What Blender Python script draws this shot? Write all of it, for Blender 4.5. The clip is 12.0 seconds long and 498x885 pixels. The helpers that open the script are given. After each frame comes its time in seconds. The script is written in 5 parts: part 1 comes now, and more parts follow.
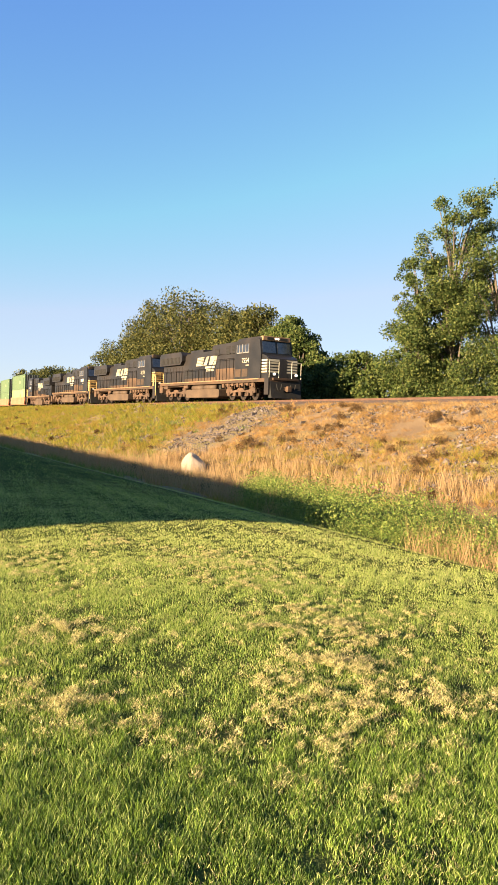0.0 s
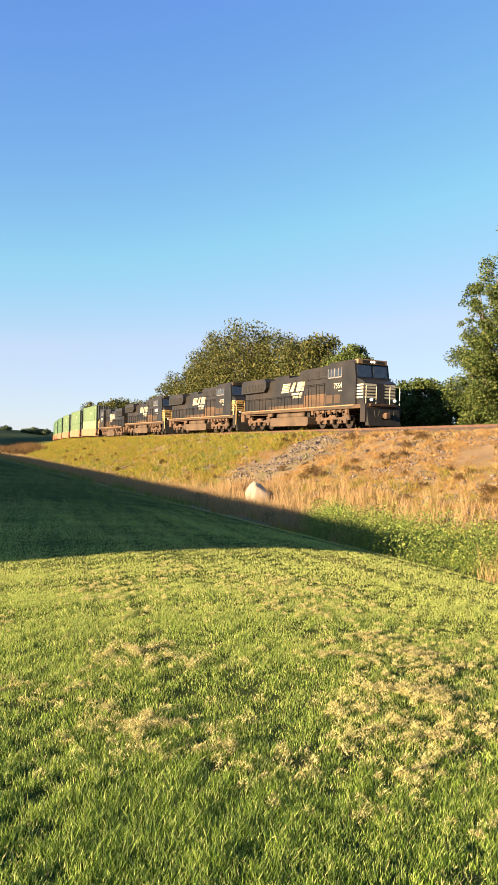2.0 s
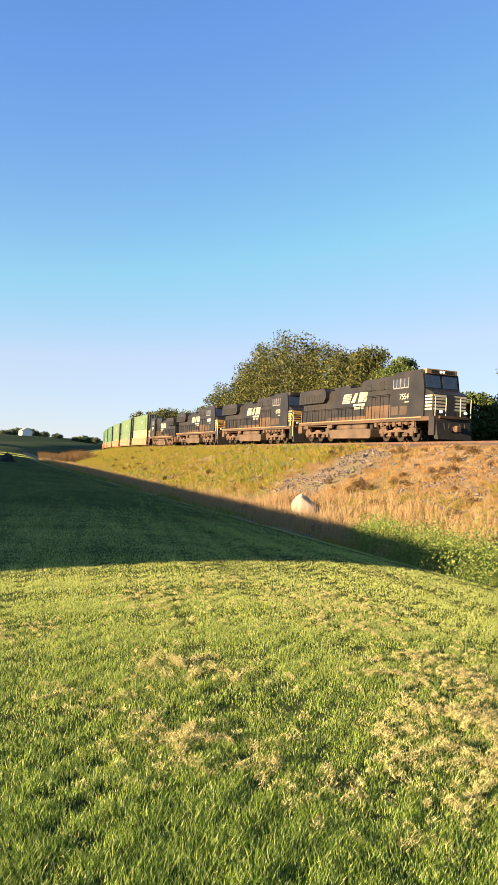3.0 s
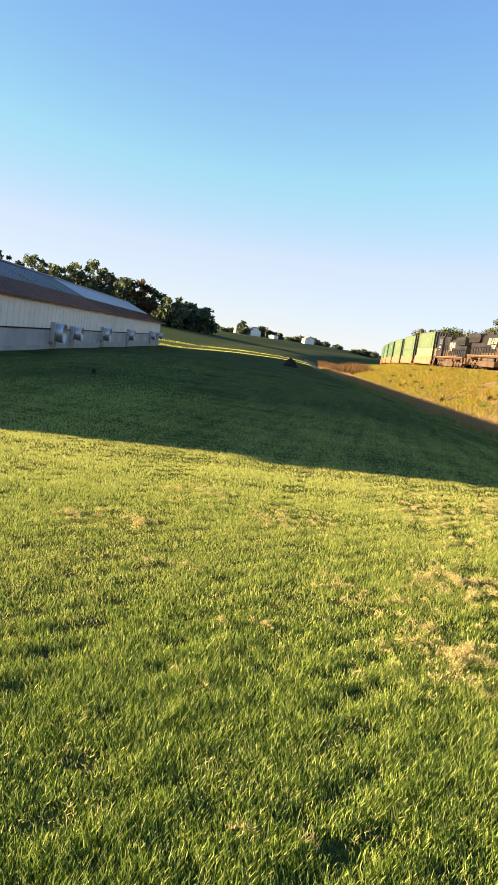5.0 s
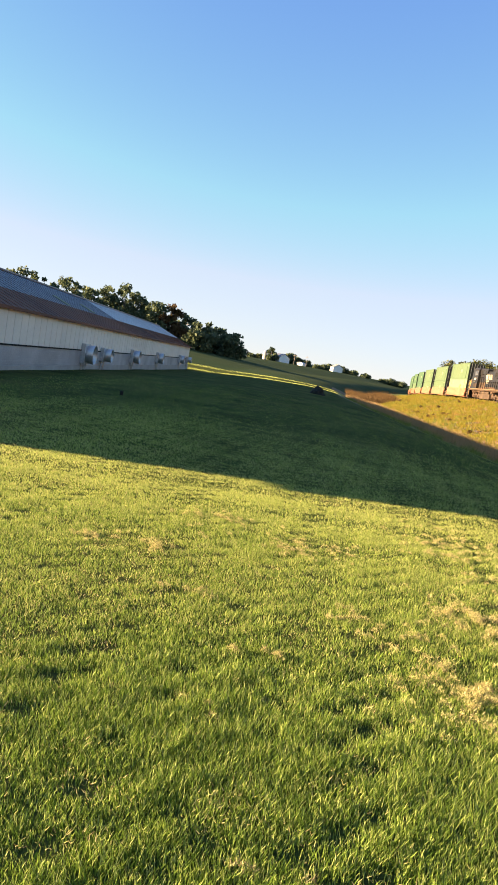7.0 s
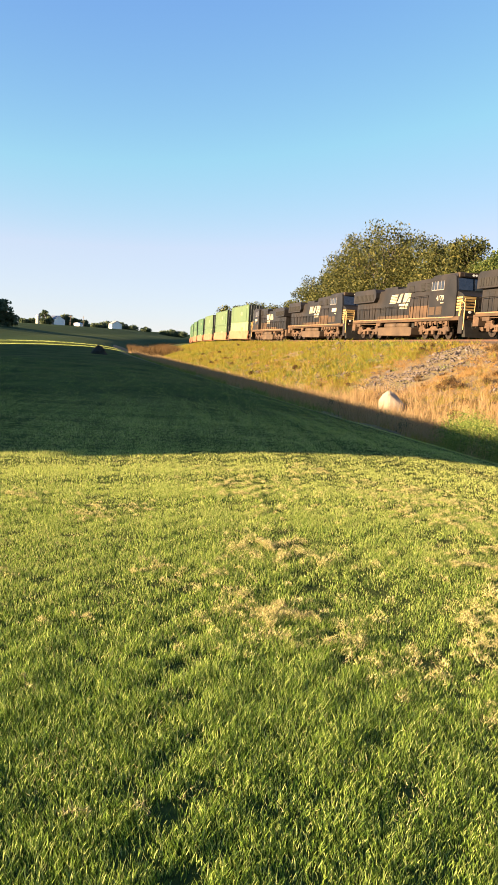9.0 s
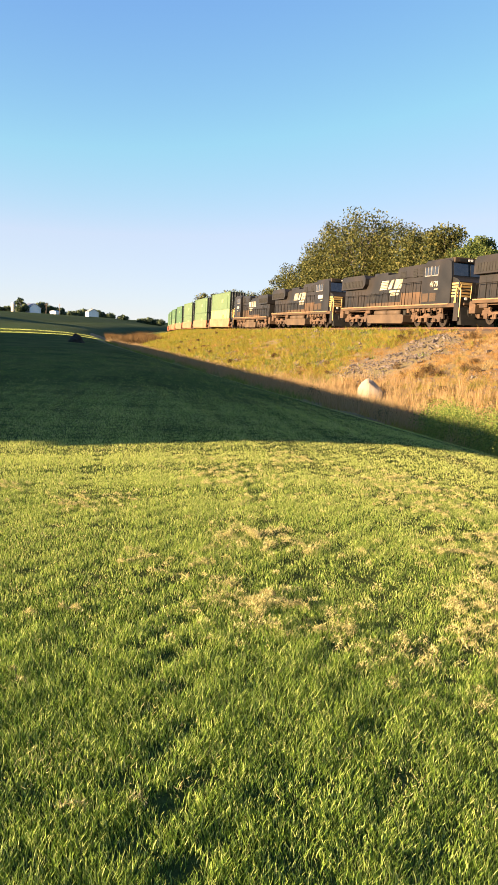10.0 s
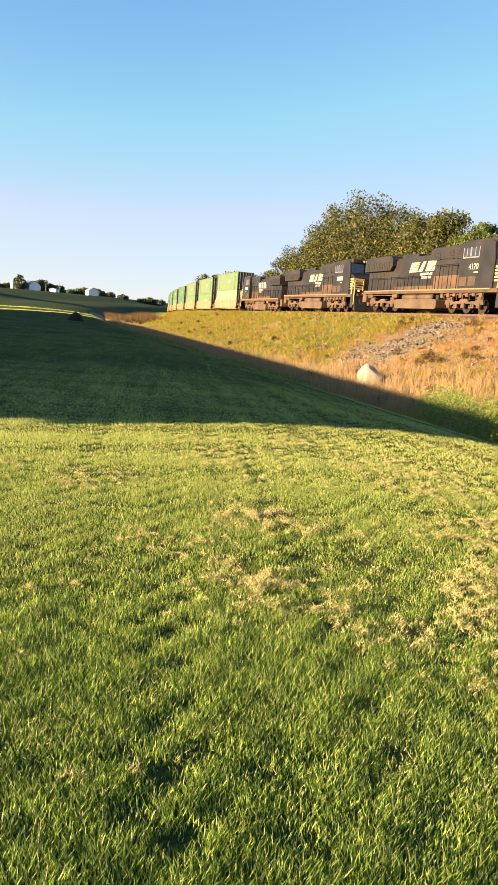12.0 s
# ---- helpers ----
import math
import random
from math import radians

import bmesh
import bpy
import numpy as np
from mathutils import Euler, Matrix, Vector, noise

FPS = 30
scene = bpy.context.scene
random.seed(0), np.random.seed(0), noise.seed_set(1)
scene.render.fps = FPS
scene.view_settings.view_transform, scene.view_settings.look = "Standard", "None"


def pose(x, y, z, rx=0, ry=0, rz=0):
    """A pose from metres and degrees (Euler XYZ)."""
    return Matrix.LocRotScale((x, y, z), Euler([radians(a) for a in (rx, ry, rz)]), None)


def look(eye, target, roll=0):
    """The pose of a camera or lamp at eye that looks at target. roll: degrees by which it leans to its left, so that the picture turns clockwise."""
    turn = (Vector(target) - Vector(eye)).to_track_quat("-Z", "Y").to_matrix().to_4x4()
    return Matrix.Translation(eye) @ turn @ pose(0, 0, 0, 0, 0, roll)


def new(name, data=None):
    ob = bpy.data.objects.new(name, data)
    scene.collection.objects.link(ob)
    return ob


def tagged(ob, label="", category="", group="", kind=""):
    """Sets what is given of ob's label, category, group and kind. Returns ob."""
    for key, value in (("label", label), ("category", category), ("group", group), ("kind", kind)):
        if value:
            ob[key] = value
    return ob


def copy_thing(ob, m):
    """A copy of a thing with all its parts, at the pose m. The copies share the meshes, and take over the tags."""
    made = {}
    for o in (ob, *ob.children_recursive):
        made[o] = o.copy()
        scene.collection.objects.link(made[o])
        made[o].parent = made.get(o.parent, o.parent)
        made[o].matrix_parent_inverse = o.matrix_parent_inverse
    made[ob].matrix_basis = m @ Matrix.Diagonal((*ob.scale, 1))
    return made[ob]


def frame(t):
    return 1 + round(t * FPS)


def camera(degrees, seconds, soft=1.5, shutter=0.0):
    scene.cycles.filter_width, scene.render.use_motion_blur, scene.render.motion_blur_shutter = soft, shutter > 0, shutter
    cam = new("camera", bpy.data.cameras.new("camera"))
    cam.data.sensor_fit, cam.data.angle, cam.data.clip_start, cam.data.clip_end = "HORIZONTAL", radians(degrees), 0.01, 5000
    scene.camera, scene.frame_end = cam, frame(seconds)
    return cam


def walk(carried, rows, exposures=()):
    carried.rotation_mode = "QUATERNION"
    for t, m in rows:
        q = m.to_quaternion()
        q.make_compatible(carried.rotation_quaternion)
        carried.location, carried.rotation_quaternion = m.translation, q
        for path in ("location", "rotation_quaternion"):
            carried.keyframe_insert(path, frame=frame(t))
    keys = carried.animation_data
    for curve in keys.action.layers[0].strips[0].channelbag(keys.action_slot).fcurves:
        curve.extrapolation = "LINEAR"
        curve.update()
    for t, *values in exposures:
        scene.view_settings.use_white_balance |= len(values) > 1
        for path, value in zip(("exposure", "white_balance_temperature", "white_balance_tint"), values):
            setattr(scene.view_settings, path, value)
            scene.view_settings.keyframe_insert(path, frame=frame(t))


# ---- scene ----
# camera: one handheld viewpoint on the lawn, turning
cam = camera(38.43, 12.0, soft=1.15)
ROWS = [  # t, x, y, z, yaw, pitch, roll
    (0.0, 0.001, -0.000, 1.600, 0.00, -2.01, -2.13),
    (0.5, -0.029, -0.013, 1.580, 0.44, -0.58, -2.88),
    (1.0, -0.033, -0.012, 1.564, 0.77, 0.07, -1.99),
    (1.5, -0.058, -0.009, 1.544, 4.67, -1.09, -3.74),
    (2.0, -0.049, -0.009, 1.562, 5.01, 0.21, -1.63),
    (2.5, -0.036, -0.001, 1.565, 2.29, 1.08, -1.45),
    (3.0, -0.067, 0.036, 1.563, 8.75, 0.99, -2.67),
    (3.5, -0.047, 0.024, 1.560, 18.62, 0.37, -5.80),
    (3.7, -0.067, 0.020, 1.559, 20.85, -0.37, -7.27),
    (5.3, -0.277, 0.140, 1.443, 31.21, -8.53, -7.86),
    (5.5, -0.277, 0.142, 1.443, 30.30, -8.35, -7.62),
    (6.0, -0.289, 0.145, 1.447, 28.69, -7.36, -8.07),
    (6.5, -0.260, 0.150, 1.455, 30.02, -7.02, -8.56),
    (7.0, -0.238, 0.148, 1.468, 33.05, -6.13, -9.83),
    (8.8, -0.130, 0.029, 1.512, 11.94, -6.90, -2.83),
    (9.0, -0.111, 0.036, 1.510, 15.63, -7.70, -3.49),
    (9.5, -0.144, 0.045, 1.512, 15.81, -8.22, -2.05),
    (10.0, -0.165, 0.035, 1.510, 13.89, -8.54, -3.41),
    (10.5, -0.168, 0.026, 1.507, 14.15, -8.43, -4.43),
    (11.0, -0.168, 0.017, 1.504, 14.41, -8.40, -4.57),
    (11.5, -0.179, 0.015, 1.500, 14.65, -9.17, -4.69),
    (12.0, -0.183, 0.020, 1.499, 13.91, -9.92, -4.64),
]
walk(cam, [(t, pose(x, y, z, 90 + pitch, roll, yaw)) for t, x, y, z, yaw, pitch, roll in ROWS],
     exposures=((0.0, 2.52, 6300, 8), (3.5, 2.53, 6300, 8), (5.3, 2.68, 6850, 11), (7.2, 2.68, 6850, 11), (8.8, 2.60, 6650, 10), (12.0, 2.62, 6600, 10)))

# ---- the railway's line: s runs along the track in the train's direction, q away from it towards the lawn
P0 = Vector((1.770, 57.495))
ANG, BEND, RAIL_Z, GRADE = 0.53717, 0.00082, 3.0, 0.0092
DV = Vector((math.sin(ANG), -math.cos(ANG)))
NV = Vector((-math.cos(ANG), -math.sin(ANG)))


def bend(s):
    """Sideways offset of the track and its slope, curved behind the origin, straight ahead of it."""
    b = max(-s, 0.0)
    if b < 330:
        return -0.5 * BEND * b * b, BEND * b
    return -0.5 * BEND * 330 * 330 - BEND * 330 * (b - 330), BEND * 330


def grade_z(s):
    return RAIL_Z + GRADE * max(min(s, 70.0), -330.0)


def sq(s, q, z=0.0):
    """World place of a point s along the line and q beside it."""
    off, slope = bend(s)
    p = P0 + DV * s + NV * off
    n = (NV - DV * slope).normalized()
    p = p + n * q
    return Vector((p.x, p.y, z))


def heading(s):
    off, slope = bend(s)
    d = (DV + NV * slope).normalized()
    return math.degrees(math.atan2(d.y, d.x))


# ---- world, sun and exposure
SUN_ELEV, SUN_SKEW = 9.95, 6.2
ray_dir = (-NV) * math.cos(radians(SUN_SKEW)) + (-DV) * math.sin(radians(SUN_SKEW))
to_sun = Vector((-ray_dir.x * math.cos(radians(SUN_ELEV)), -ray_dir.y * math.cos(radians(SUN_ELEV)), math.sin(radians(SUN_ELEV))))
world = bpy.data.worlds.new("world")
scene.world = world
world.use_nodes = True
wn = world.node_tree.nodes
sky = wn.new("ShaderNodeTexSky")
sky.sky_type = "NISHITA"
sky.sun_disc = False
sky.sun_elevation = radians(SUN_ELEV)
sky.sun_rotation = math.atan2(to_sun.x, to_sun.y)
sky.air_density, sky.dust_density, sky.ozone_density = 1.0, 0.0, 2.6
sky.altitude = 1200
wn["Background"].inputs["Strength"].default_value = 0.065
deep = wn.new("ShaderNodeHueSaturation")
deep.inputs["Saturation"].default_value = 1.08
world.node_tree.links.new(sky.outputs["Color"], deep.inputs["Color"])
cast = wn.new("ShaderNodeMix")  # the film's cool rendering of a hazy sky
cast.data_type, cast.blend_type = "RGBA", "MULTIPLY"
cast.inputs["Factor"].default_value = 1.0
cast.inputs["B"].default_value = (1.05, 0.95, 1.06, 1)
world.node_tree.links.new(deep.outputs["Color"], cast.inputs["A"])
haze = wn.new("ShaderNodeMix")  # lilac haze that levels off towards the horizon
haze.data_type, haze.blend_type = "RGBA", "DARKEN"
haze.inputs["Factor"].default_value = 0.8
haze.inputs["B"].default_value = (1.62, 1.78, 2.10, 1)
world.node_tree.links.new(cast.outputs["Result"], haze.inputs["A"])
world.node_tree.links.new(haze.outputs["Result"], wn["Background"].inputs["Color"])
sun_data = bpy.data.lights.new("sun", "SUN")
sun_data.energy, sun_data.angle, sun_data.color = 5.0, radians(0.55), (1.0, 0.74, 0.45)
sun = new("sun", sun_data)
sun.matrix_world = look(to_sun * 100, (0, 0, 0))


# ---- materials
def nodes_of(name):
    m = bpy.data.materials.new(name)
    m.use_nodes = True
    return m, m.node_tree.nodes, m.node_tree.links, m.node_tree.nodes["Principled BSDF"]


def surface(name, a, b, scale=3.0, fine=40.0, rough=0.8, metal=0.0, bump=0.3, depth=0.01, dirt=None, dirt_amount=0.0, vary=0.0, spec=0.3):
    """A two-scale material: colours a and b mixed by coarse and fine noise, an optional dirt colour in patches, and fine relief."""
    m, n, l, p = nodes_of(name)
    co = n.new("ShaderNodeTexCoord")
    big, small = n.new("ShaderNodeTexNoise"), n.new("ShaderNodeTexNoise")
    big.inputs["Scale"].default_value, small.inputs["Scale"].default_value = scale, fine
    big.inputs["Detail"].default_value, small.inputs["Detail"].default_value = 5, 4
    for t in (big, small):
        l.new(co.outputs["Object"], t.inputs["Vector"])
    add = n.new("ShaderNodeMath")
    add.operation = "MULTIPLY_ADD"
    l.new(small.outputs["Fac"], add.inputs[0])
    add.inputs[1].default_value = 0.6
    l.new(big.outputs["Fac"], add.inputs[2])
    ramp = n.new("ShaderNodeMapRange")
    ramp.inputs["From Min"].default_value, ramp.inputs["From Max"].default_value = 0.55, 1.05
    l.new(add.outputs[0], ramp.inputs["Value"])
    mix = n.new("ShaderNodeMix")
    mix.data_type = "RGBA"
    l.new(ramp.outputs["Result"], mix.inputs["Factor"])
    mix.inputs["A"].default_value, mix.inputs["B"].default_value = (*a, 1), (*b, 1)
    out = mix.outputs["Result"]
    if dirt:
        d = n.new("ShaderNodeTexNoise")
        d.inputs["Scale"].default_value, d.inputs["Detail"].default_value = scale * 0.45, 8
        l.new(co.outputs["Object"], d.inputs["Vector"])
        r = n.new("ShaderNodeMapRange")
        r.inputs["From Min"].default_value, r.inputs["From Max"].default_value = 0.42, 0.68
        r.inputs["To Max"].default_value = dirt_amount
        l.new(d.outputs["Fac"], r.inputs["Value"])
        m2 = n.new("ShaderNodeMix")
        m2.data_type = "RGBA"
        l.new(r.outputs["Result"], m2.inputs["Factor"])
        l.new(out, m2.inputs["A"])
        m2.inputs["B"].default_value = (*dirt, 1)
        out = m2.outputs["Result"]
    if vary:
        info = n.new("ShaderNodeNewGeometry")
        hsv = n.new("ShaderNodeHueSaturation")
        mr = n.new("ShaderNodeMapRange")
        mr.inputs["To Min"].default_value, mr.inputs["To Max"].default_value = 1 - vary, 1 + vary
        l.new(info.outputs["Random Per Island"], mr.inputs["Value"])
        l.new(mr.outputs["Result"], hsv.inputs["Value"])
        l.new(out, hsv.inputs["Color"])
        out = hsv.outputs["Color"]
    l.new(out, p.inputs["Base Color"])
    p.inputs["Roughness"].default_value, p.inputs["Metallic"].default_value = rough, metal
    p.inputs["Specular IOR Level"].default_value = spec
    if bump:
        b_ = n.new("ShaderNodeBump")
        b_.inputs["Strength"].default_value, b_.inputs["Distance"].default_value = bump, depth
        l.new(small.outputs["Fac"], b_.inputs["Height"])
        l.new(b_.outputs["Normal"], p.inputs["Normal"])
    return m


def leafy(name, colours, trans=0.35, rough=0.55):
    """Leaves or blades: one colour per piece along a ramp, with light passing through."""
    m, n, l, p = nodes_of(name)
    geo = n.new("ShaderNodeNewGeometry")
    ramp = n.new("ShaderNodeValToRGB")
    els = ramp.color_ramp.elements
    while len(els) < len(colours):
        els.new(0.5)
    for i, (el, c) in enumerate(zip(els, colours)):
        el.position, el.color = i / (len(colours) - 1), (*c, 1)
    l.new(geo.outputs["Random Per Island"], ramp.inputs["Fac"])
    l.new(ramp.outputs["Color"], p.inputs["Base Color"])
    p.inputs["Roughness"].default_value = rough
    p.inputs["Specular IOR Level"].default_value = 0.12
    tr = n.new("ShaderNodeBsdfTranslucent")
    l.new(ramp.outputs["Color"], tr.inputs["Color"])
    mx = n.new("ShaderNodeMixShader")
    mx.inputs["Fac"].default_value = trans
    l.new(p.outputs[0], mx.inputs[1])
    l.new(tr.outputs[0], mx.inputs[2])
    l.new(mx.outputs[0], n["Material Output"].inputs["Surface"])
    return m


def plain(name, c, rough=0.5, metal=0.0, emit=0.0):
    m, n, l, p = nodes_of(name)
    p.inputs["Base Color"].default_value = (*c, 1)
    p.inputs["Roughness"].default_value, p.inputs["Metallic"].default_value = rough, metal
    if emit:
        p.inputs["Emission Color"].default_value, p.inputs["Emission Strength"].default_value = (*c, 1), emit
    return m


M_LAWN = surface("lawn_soil", (0.020, 0.034, 0.010), (0.085, 0.105, 0.028), 0.5, 45, 1.0, bump=0.8, depth=0.03, dirt=(0.13, 0.115, 0.042), dirt_amount=0.4, spec=0.02)
M_BANK = surface("bank_soil", (0.13, 0.085, 0.045), (0.22, 0.15, 0.08), 0.5, 14, 0.95, bump=0.8, depth=0.06, dirt=(0.11, 0.10, 0.035), dirt_amount=0.7)
M_FIELD = surface("field_grass", (0.025, 0.046, 0.02), (0.05, 0.07, 0.03), 0.03, 3, 1.0, bump=0.4, depth=0.05, dirt=(0.075, 0.085, 0.036), dirt_amount=0.6, spec=0.02)
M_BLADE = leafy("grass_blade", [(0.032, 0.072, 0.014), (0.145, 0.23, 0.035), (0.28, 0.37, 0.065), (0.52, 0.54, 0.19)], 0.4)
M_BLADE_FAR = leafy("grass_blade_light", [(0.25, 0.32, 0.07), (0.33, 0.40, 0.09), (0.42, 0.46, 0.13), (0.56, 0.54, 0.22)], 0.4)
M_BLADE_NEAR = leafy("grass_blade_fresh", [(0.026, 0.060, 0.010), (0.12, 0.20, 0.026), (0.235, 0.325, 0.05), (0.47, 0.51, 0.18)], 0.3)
M_STRAW_OLD = leafy("old_clippings", [(0.13, 0.10, 0.05), (0.22, 0.17, 0.09), (0.30, 0.24, 0.13), (0.17, 0.14, 0.06)], 0.2, 0.9)
M_STRAW = leafy("dry_clippings", [(0.34, 0.34, 0.10), (0.58, 0.50, 0.21), (0.74, 0.63, 0.31), (0.26, 0.29, 0.08)], 0.3, 0.8)
M_DRY = leafy("dry_grass", [(0.20, 0.105, 0.035), (0.30, 0.16, 0.05), (0.38, 0.23, 0.085), (0.17, 0.12, 0.04)], 0.3, 0.8)
M_PALE = leafy("pale_seed_grass", [(0.28, 0.19, 0.095), (0.40, 0.27, 0.14), (0.33, 0.21, 0.11), (0.19, 0.16, 0.06)], 0.3, 0.8)
M_WEED = leafy("green_weed", [(0.06, 0.10, 0.022), (0.12, 0.17, 0.034), (0.19, 0.235, 0.05), (0.28, 0.29, 0.08)], 0.38)
M_YELGREEN = leafy("yellow_green_grass", [(0.12, 0.135, 0.015), (0.20, 0.19, 0.022), (0.26, 0.22, 0.03), (0.30, 0.21, 0.05)], 0.35)
M_SHRUB = leafy("grey_green_weed", [(0.035, 0.05, 0.025), (0.07, 0.085, 0.045), (0.11, 0.12, 0.06)], 0.3)
M_STRAW_BANK = leafy("straw_tussock", [(0.34, 0.24, 0.10), (0.44, 0.31, 0.14), (0.30, 0.19, 0.08)], 0.3, 0.8)
M_STONE = surface("riprap_stone", (0.065, 0.052, 0.048), (0.145, 0.115, 0.10), 1.2, 12, 0.9, bump=0.6, depth=0.03, vary=0.4)
M_ROCK = surface("pale_rock", (0.22, 0.18, 0.14), (0.31, 0.255, 0.20), 1.5, 9, 0.9, bump=0.7, depth=0.04, dirt=(0.25, 0.2, 0.15), dirt_amount=0.5)
M_BALLAST = surface("ballast", (0.06, 0.04, 0.032), (0.12, 0.08, 0.06), 1.0, 18, 0.95, bump=1.0, depth=0.05)
M_RAIL = surface("rail_steel", (0.05, 0.025, 0.016), (0.09, 0.046, 0.029), 2, 20, 0.8, 0.0, 0.2)
M_TIE = surface("tie_wood", (0.05, 0.035, 0.025), (0.10, 0.075, 0.05), 2, 20, 0.9)
M_BARK = surface("bark", (0.06, 0.048, 0.036), (0.14, 0.112, 0.085), 2, 14, 0.95, bump=0.9, depth=0.03)
M_LEAF_OAK = leafy("oak_leaf", [(0.026, 0.034, 0.012), (0.052, 0.060, 0.018), (0.092, 0.094, 0.028), (0.155, 0.140, 0.042)], 0.35)
M_LEAF_GREEN = leafy("bright_leaf", [(0.024, 0.042, 0.012), (0.05, 0.075, 0.02), (0.09, 0.115, 0.03), (0.16, 0.17, 0.05)], 0.38)
# far foliage: distance haze put into a paler, greyer leaf colour
M_LEAF_HAZE = leafy("hazed_far_leaf", [(0.055, 0.075, 0.042), (0.085, 0.11, 0.058), (0.125, 0.15, 0.075)], 0.25)
M_LEAF_RUST = leafy("rusty_leaf", [(0.07, 0.04, 0.02), (0.10, 0.06, 0.025), (0.13, 0.08, 0.03)], 0.25)

M_BLACK = surface("loco_black", (0.010, 0.0098, 0.0105), (0.022, 0.0205, 0.0205), 0.8, 12, 0.42, bump=0.08, depth=0.004, dirt=(0.038, 0.028, 0.022), dirt_amount=0.45, spec=0.25)
M_DUSTY = surface("dusty_black", (0.028, 0.021, 0.017), (0.055, 0.038, 0.027), 0.7, 10, 0.7, bump=0.15, depth=0.006, dirt=(0.105, 0.060, 0.034), dirt_amount=0.8, spec=0.15)
M_RUST = surface("rusty_truck", (0.042, 0.024, 0.015), (0.13, 0.075, 0.043), 1.4, 16, 0.85, bump=0.4, depth=0.01, dirt=(0.03, 0.022, 0.018), dirt_amount=0.7)
M_TANK = surface("dusty_tank", (0.045, 0.029, 0.018), (0.105, 0.068, 0.04), 0.8, 10, 0.75, bump=0.15, dirt=(0.03, 0.02, 0.016), dirt_amount=0.6)
M_MATTE = surface("matte_black_rail", (0.006, 0.006, 0.006), (0.014, 0.012, 0.011), 2, 18, 1.0, bump=0.0, spec=0.0)
M_WHEEL = surface("dark_wheel_steel", (0.012, 0.009, 0.008), (0.035, 0.023, 0.016), 2, 18, 0.7, 0.2, 0.2)
M_DARK = surface("dark_gap", (0.008, 0.008, 0.008), (0.02, 0.018, 0.016), 3, 20, 0.8)
M_WHITE = surface("white_paint", (0.30, 0.27, 0.20), (0.44, 0.40, 0.30), 2, 18, 0.55, bump=0.05, dirt=(0.14, 0.09, 0.05), dirt_amount=0.6)
M_MARK = surface("worn_mark_paint", (0.24, 0.215, 0.155), (0.36, 0.325, 0.24), 2, 18, 0.6, bump=0.05, dirt=(0.10, 0.08, 0.06), dirt_amount=0.7)
M_GOLD = surface("gold_paint", (0.34, 0.21, 0.07), (0.48, 0.32, 0.12), 2, 18, 0.55, bump=0.05, dirt=(0.3, 0.18, 0.08), dirt_amount=0.6)
M_YELLOW = surface("yellow_paint", (0.42, 0.31, 0.03), (0.55, 0.42, 0.05), 2, 18, 0.6, bump=0.05)
M_TANLINE = surface("sill_stripe", (0.13, 0.075, 0.04), (0.24, 0.15, 0.08), 2, 18, 0.6, bump=0.05)
M_GLASS = surface("tinted_glass", (0.012, 0.014, 0.02), (0.03, 0.035, 0.045), 2, 6, 0.08, bump=0.0, spec=0.8)
M_LAMP = plain("lit_headlamp", (1.0, 0.92, 0.75), 0.3, 0, 0.22)
M_LENS = plain("lamp_lens", (0.7, 0.68, 0.6), 0.15)
M_STEEL = surface("worn_steel", (0.22, 0.20, 0.18), (0.36, 0.33, 0.30), 2, 18, 0.5, 0.7, 0.1)

M_GREEN_BOX = surface("pale_green_paint", (0.062, 0.098, 0.05), (0.08, 0.12, 0.062), 0.6, 14, 0.6, bump=0.06, dirt=(0.085, 0.11, 0.055), dirt_amount=0.5)
M_DEEP_GREEN = surface("green_paint", (0.036, 0.078, 0.04), (0.05, 0.098, 0.052), 0.6, 14, 0.6, bump=0.06, dirt=(0.06, 0.09, 0.045), dirt_amount=0.5)
M_CREAM_BOX = surface("cream_green_paint", (0.16, 0.185, 0.09), (0.20, 0.22, 0.115), 0.6, 14, 0.6, bump=0.06, dirt=(0.13, 0.15, 0.075), dirt_amount=0.4)
M_RIB = surface("pale_door_bar", (0.16, 0.17, 0.16), (0.24, 0.25, 0.23), 1, 14, 0.6, bump=0.06)
# near-black, with the shade on the containers' ends put into the colour
M_BOX_END = surface("shaded_end_paint", (0.012, 0.014, 0.014), (0.025, 0.028, 0.026), 1, 14, 0.6, bump=0.06)
M_WELL = surface("salmon_well_paint", (0.23, 0.095, 0.05), (0.31, 0.135, 0.075), 0.8, 14, 0.7, bump=0.1, dirt=(0.3, 0.15, 0.09), dirt_amount=0.6)

M_SIDING = surface("cream_siding", (0.74, 0.69, 0.60), (0.84, 0.79, 0.70), 0.4, 10, 0.7, bump=0.08, dirt=(0.62, 0.56, 0.48), dirt_amount=0.35)
M_BASEWALL = surface("grey_curtain", (0.36, 0.36, 0.37), (0.52, 0.52, 0.52), 0.6, 9, 0.7, bump=0.2, dirt=(0.24, 0.23, 0.23), dirt_amount=0.5)
M_CONCRETE = surface("concrete", (0.32, 0.30, 0.28), (0.44, 0.42, 0.39), 0.8, 12, 0.9, bump=0.3)
M_ROOF = surface("grey_metal_roof", (0.11, 0.12, 0.15), (0.17, 0.18, 0.22), 0.3, 8, 0.45, 0.4, 0.1, dirt=(0.12, 0.11, 0.12), dirt_amount=0.5)
M_ROOF_PALE = surface("pale_metal_roof", (0.40, 0.42, 0.46), (0.52, 0.54, 0.58), 0.3, 8, 0.4, 0.5, 0.1)
M_ROOF_RUST = surface("rusty_metal_roof", (0.13, 0.05, 0.03), (0.23, 0.10, 0.055), 0.3, 8, 0.75, 0.1, 0.15, dirt=(0.07, 0.04, 0.035), dirt_amount=0.6)
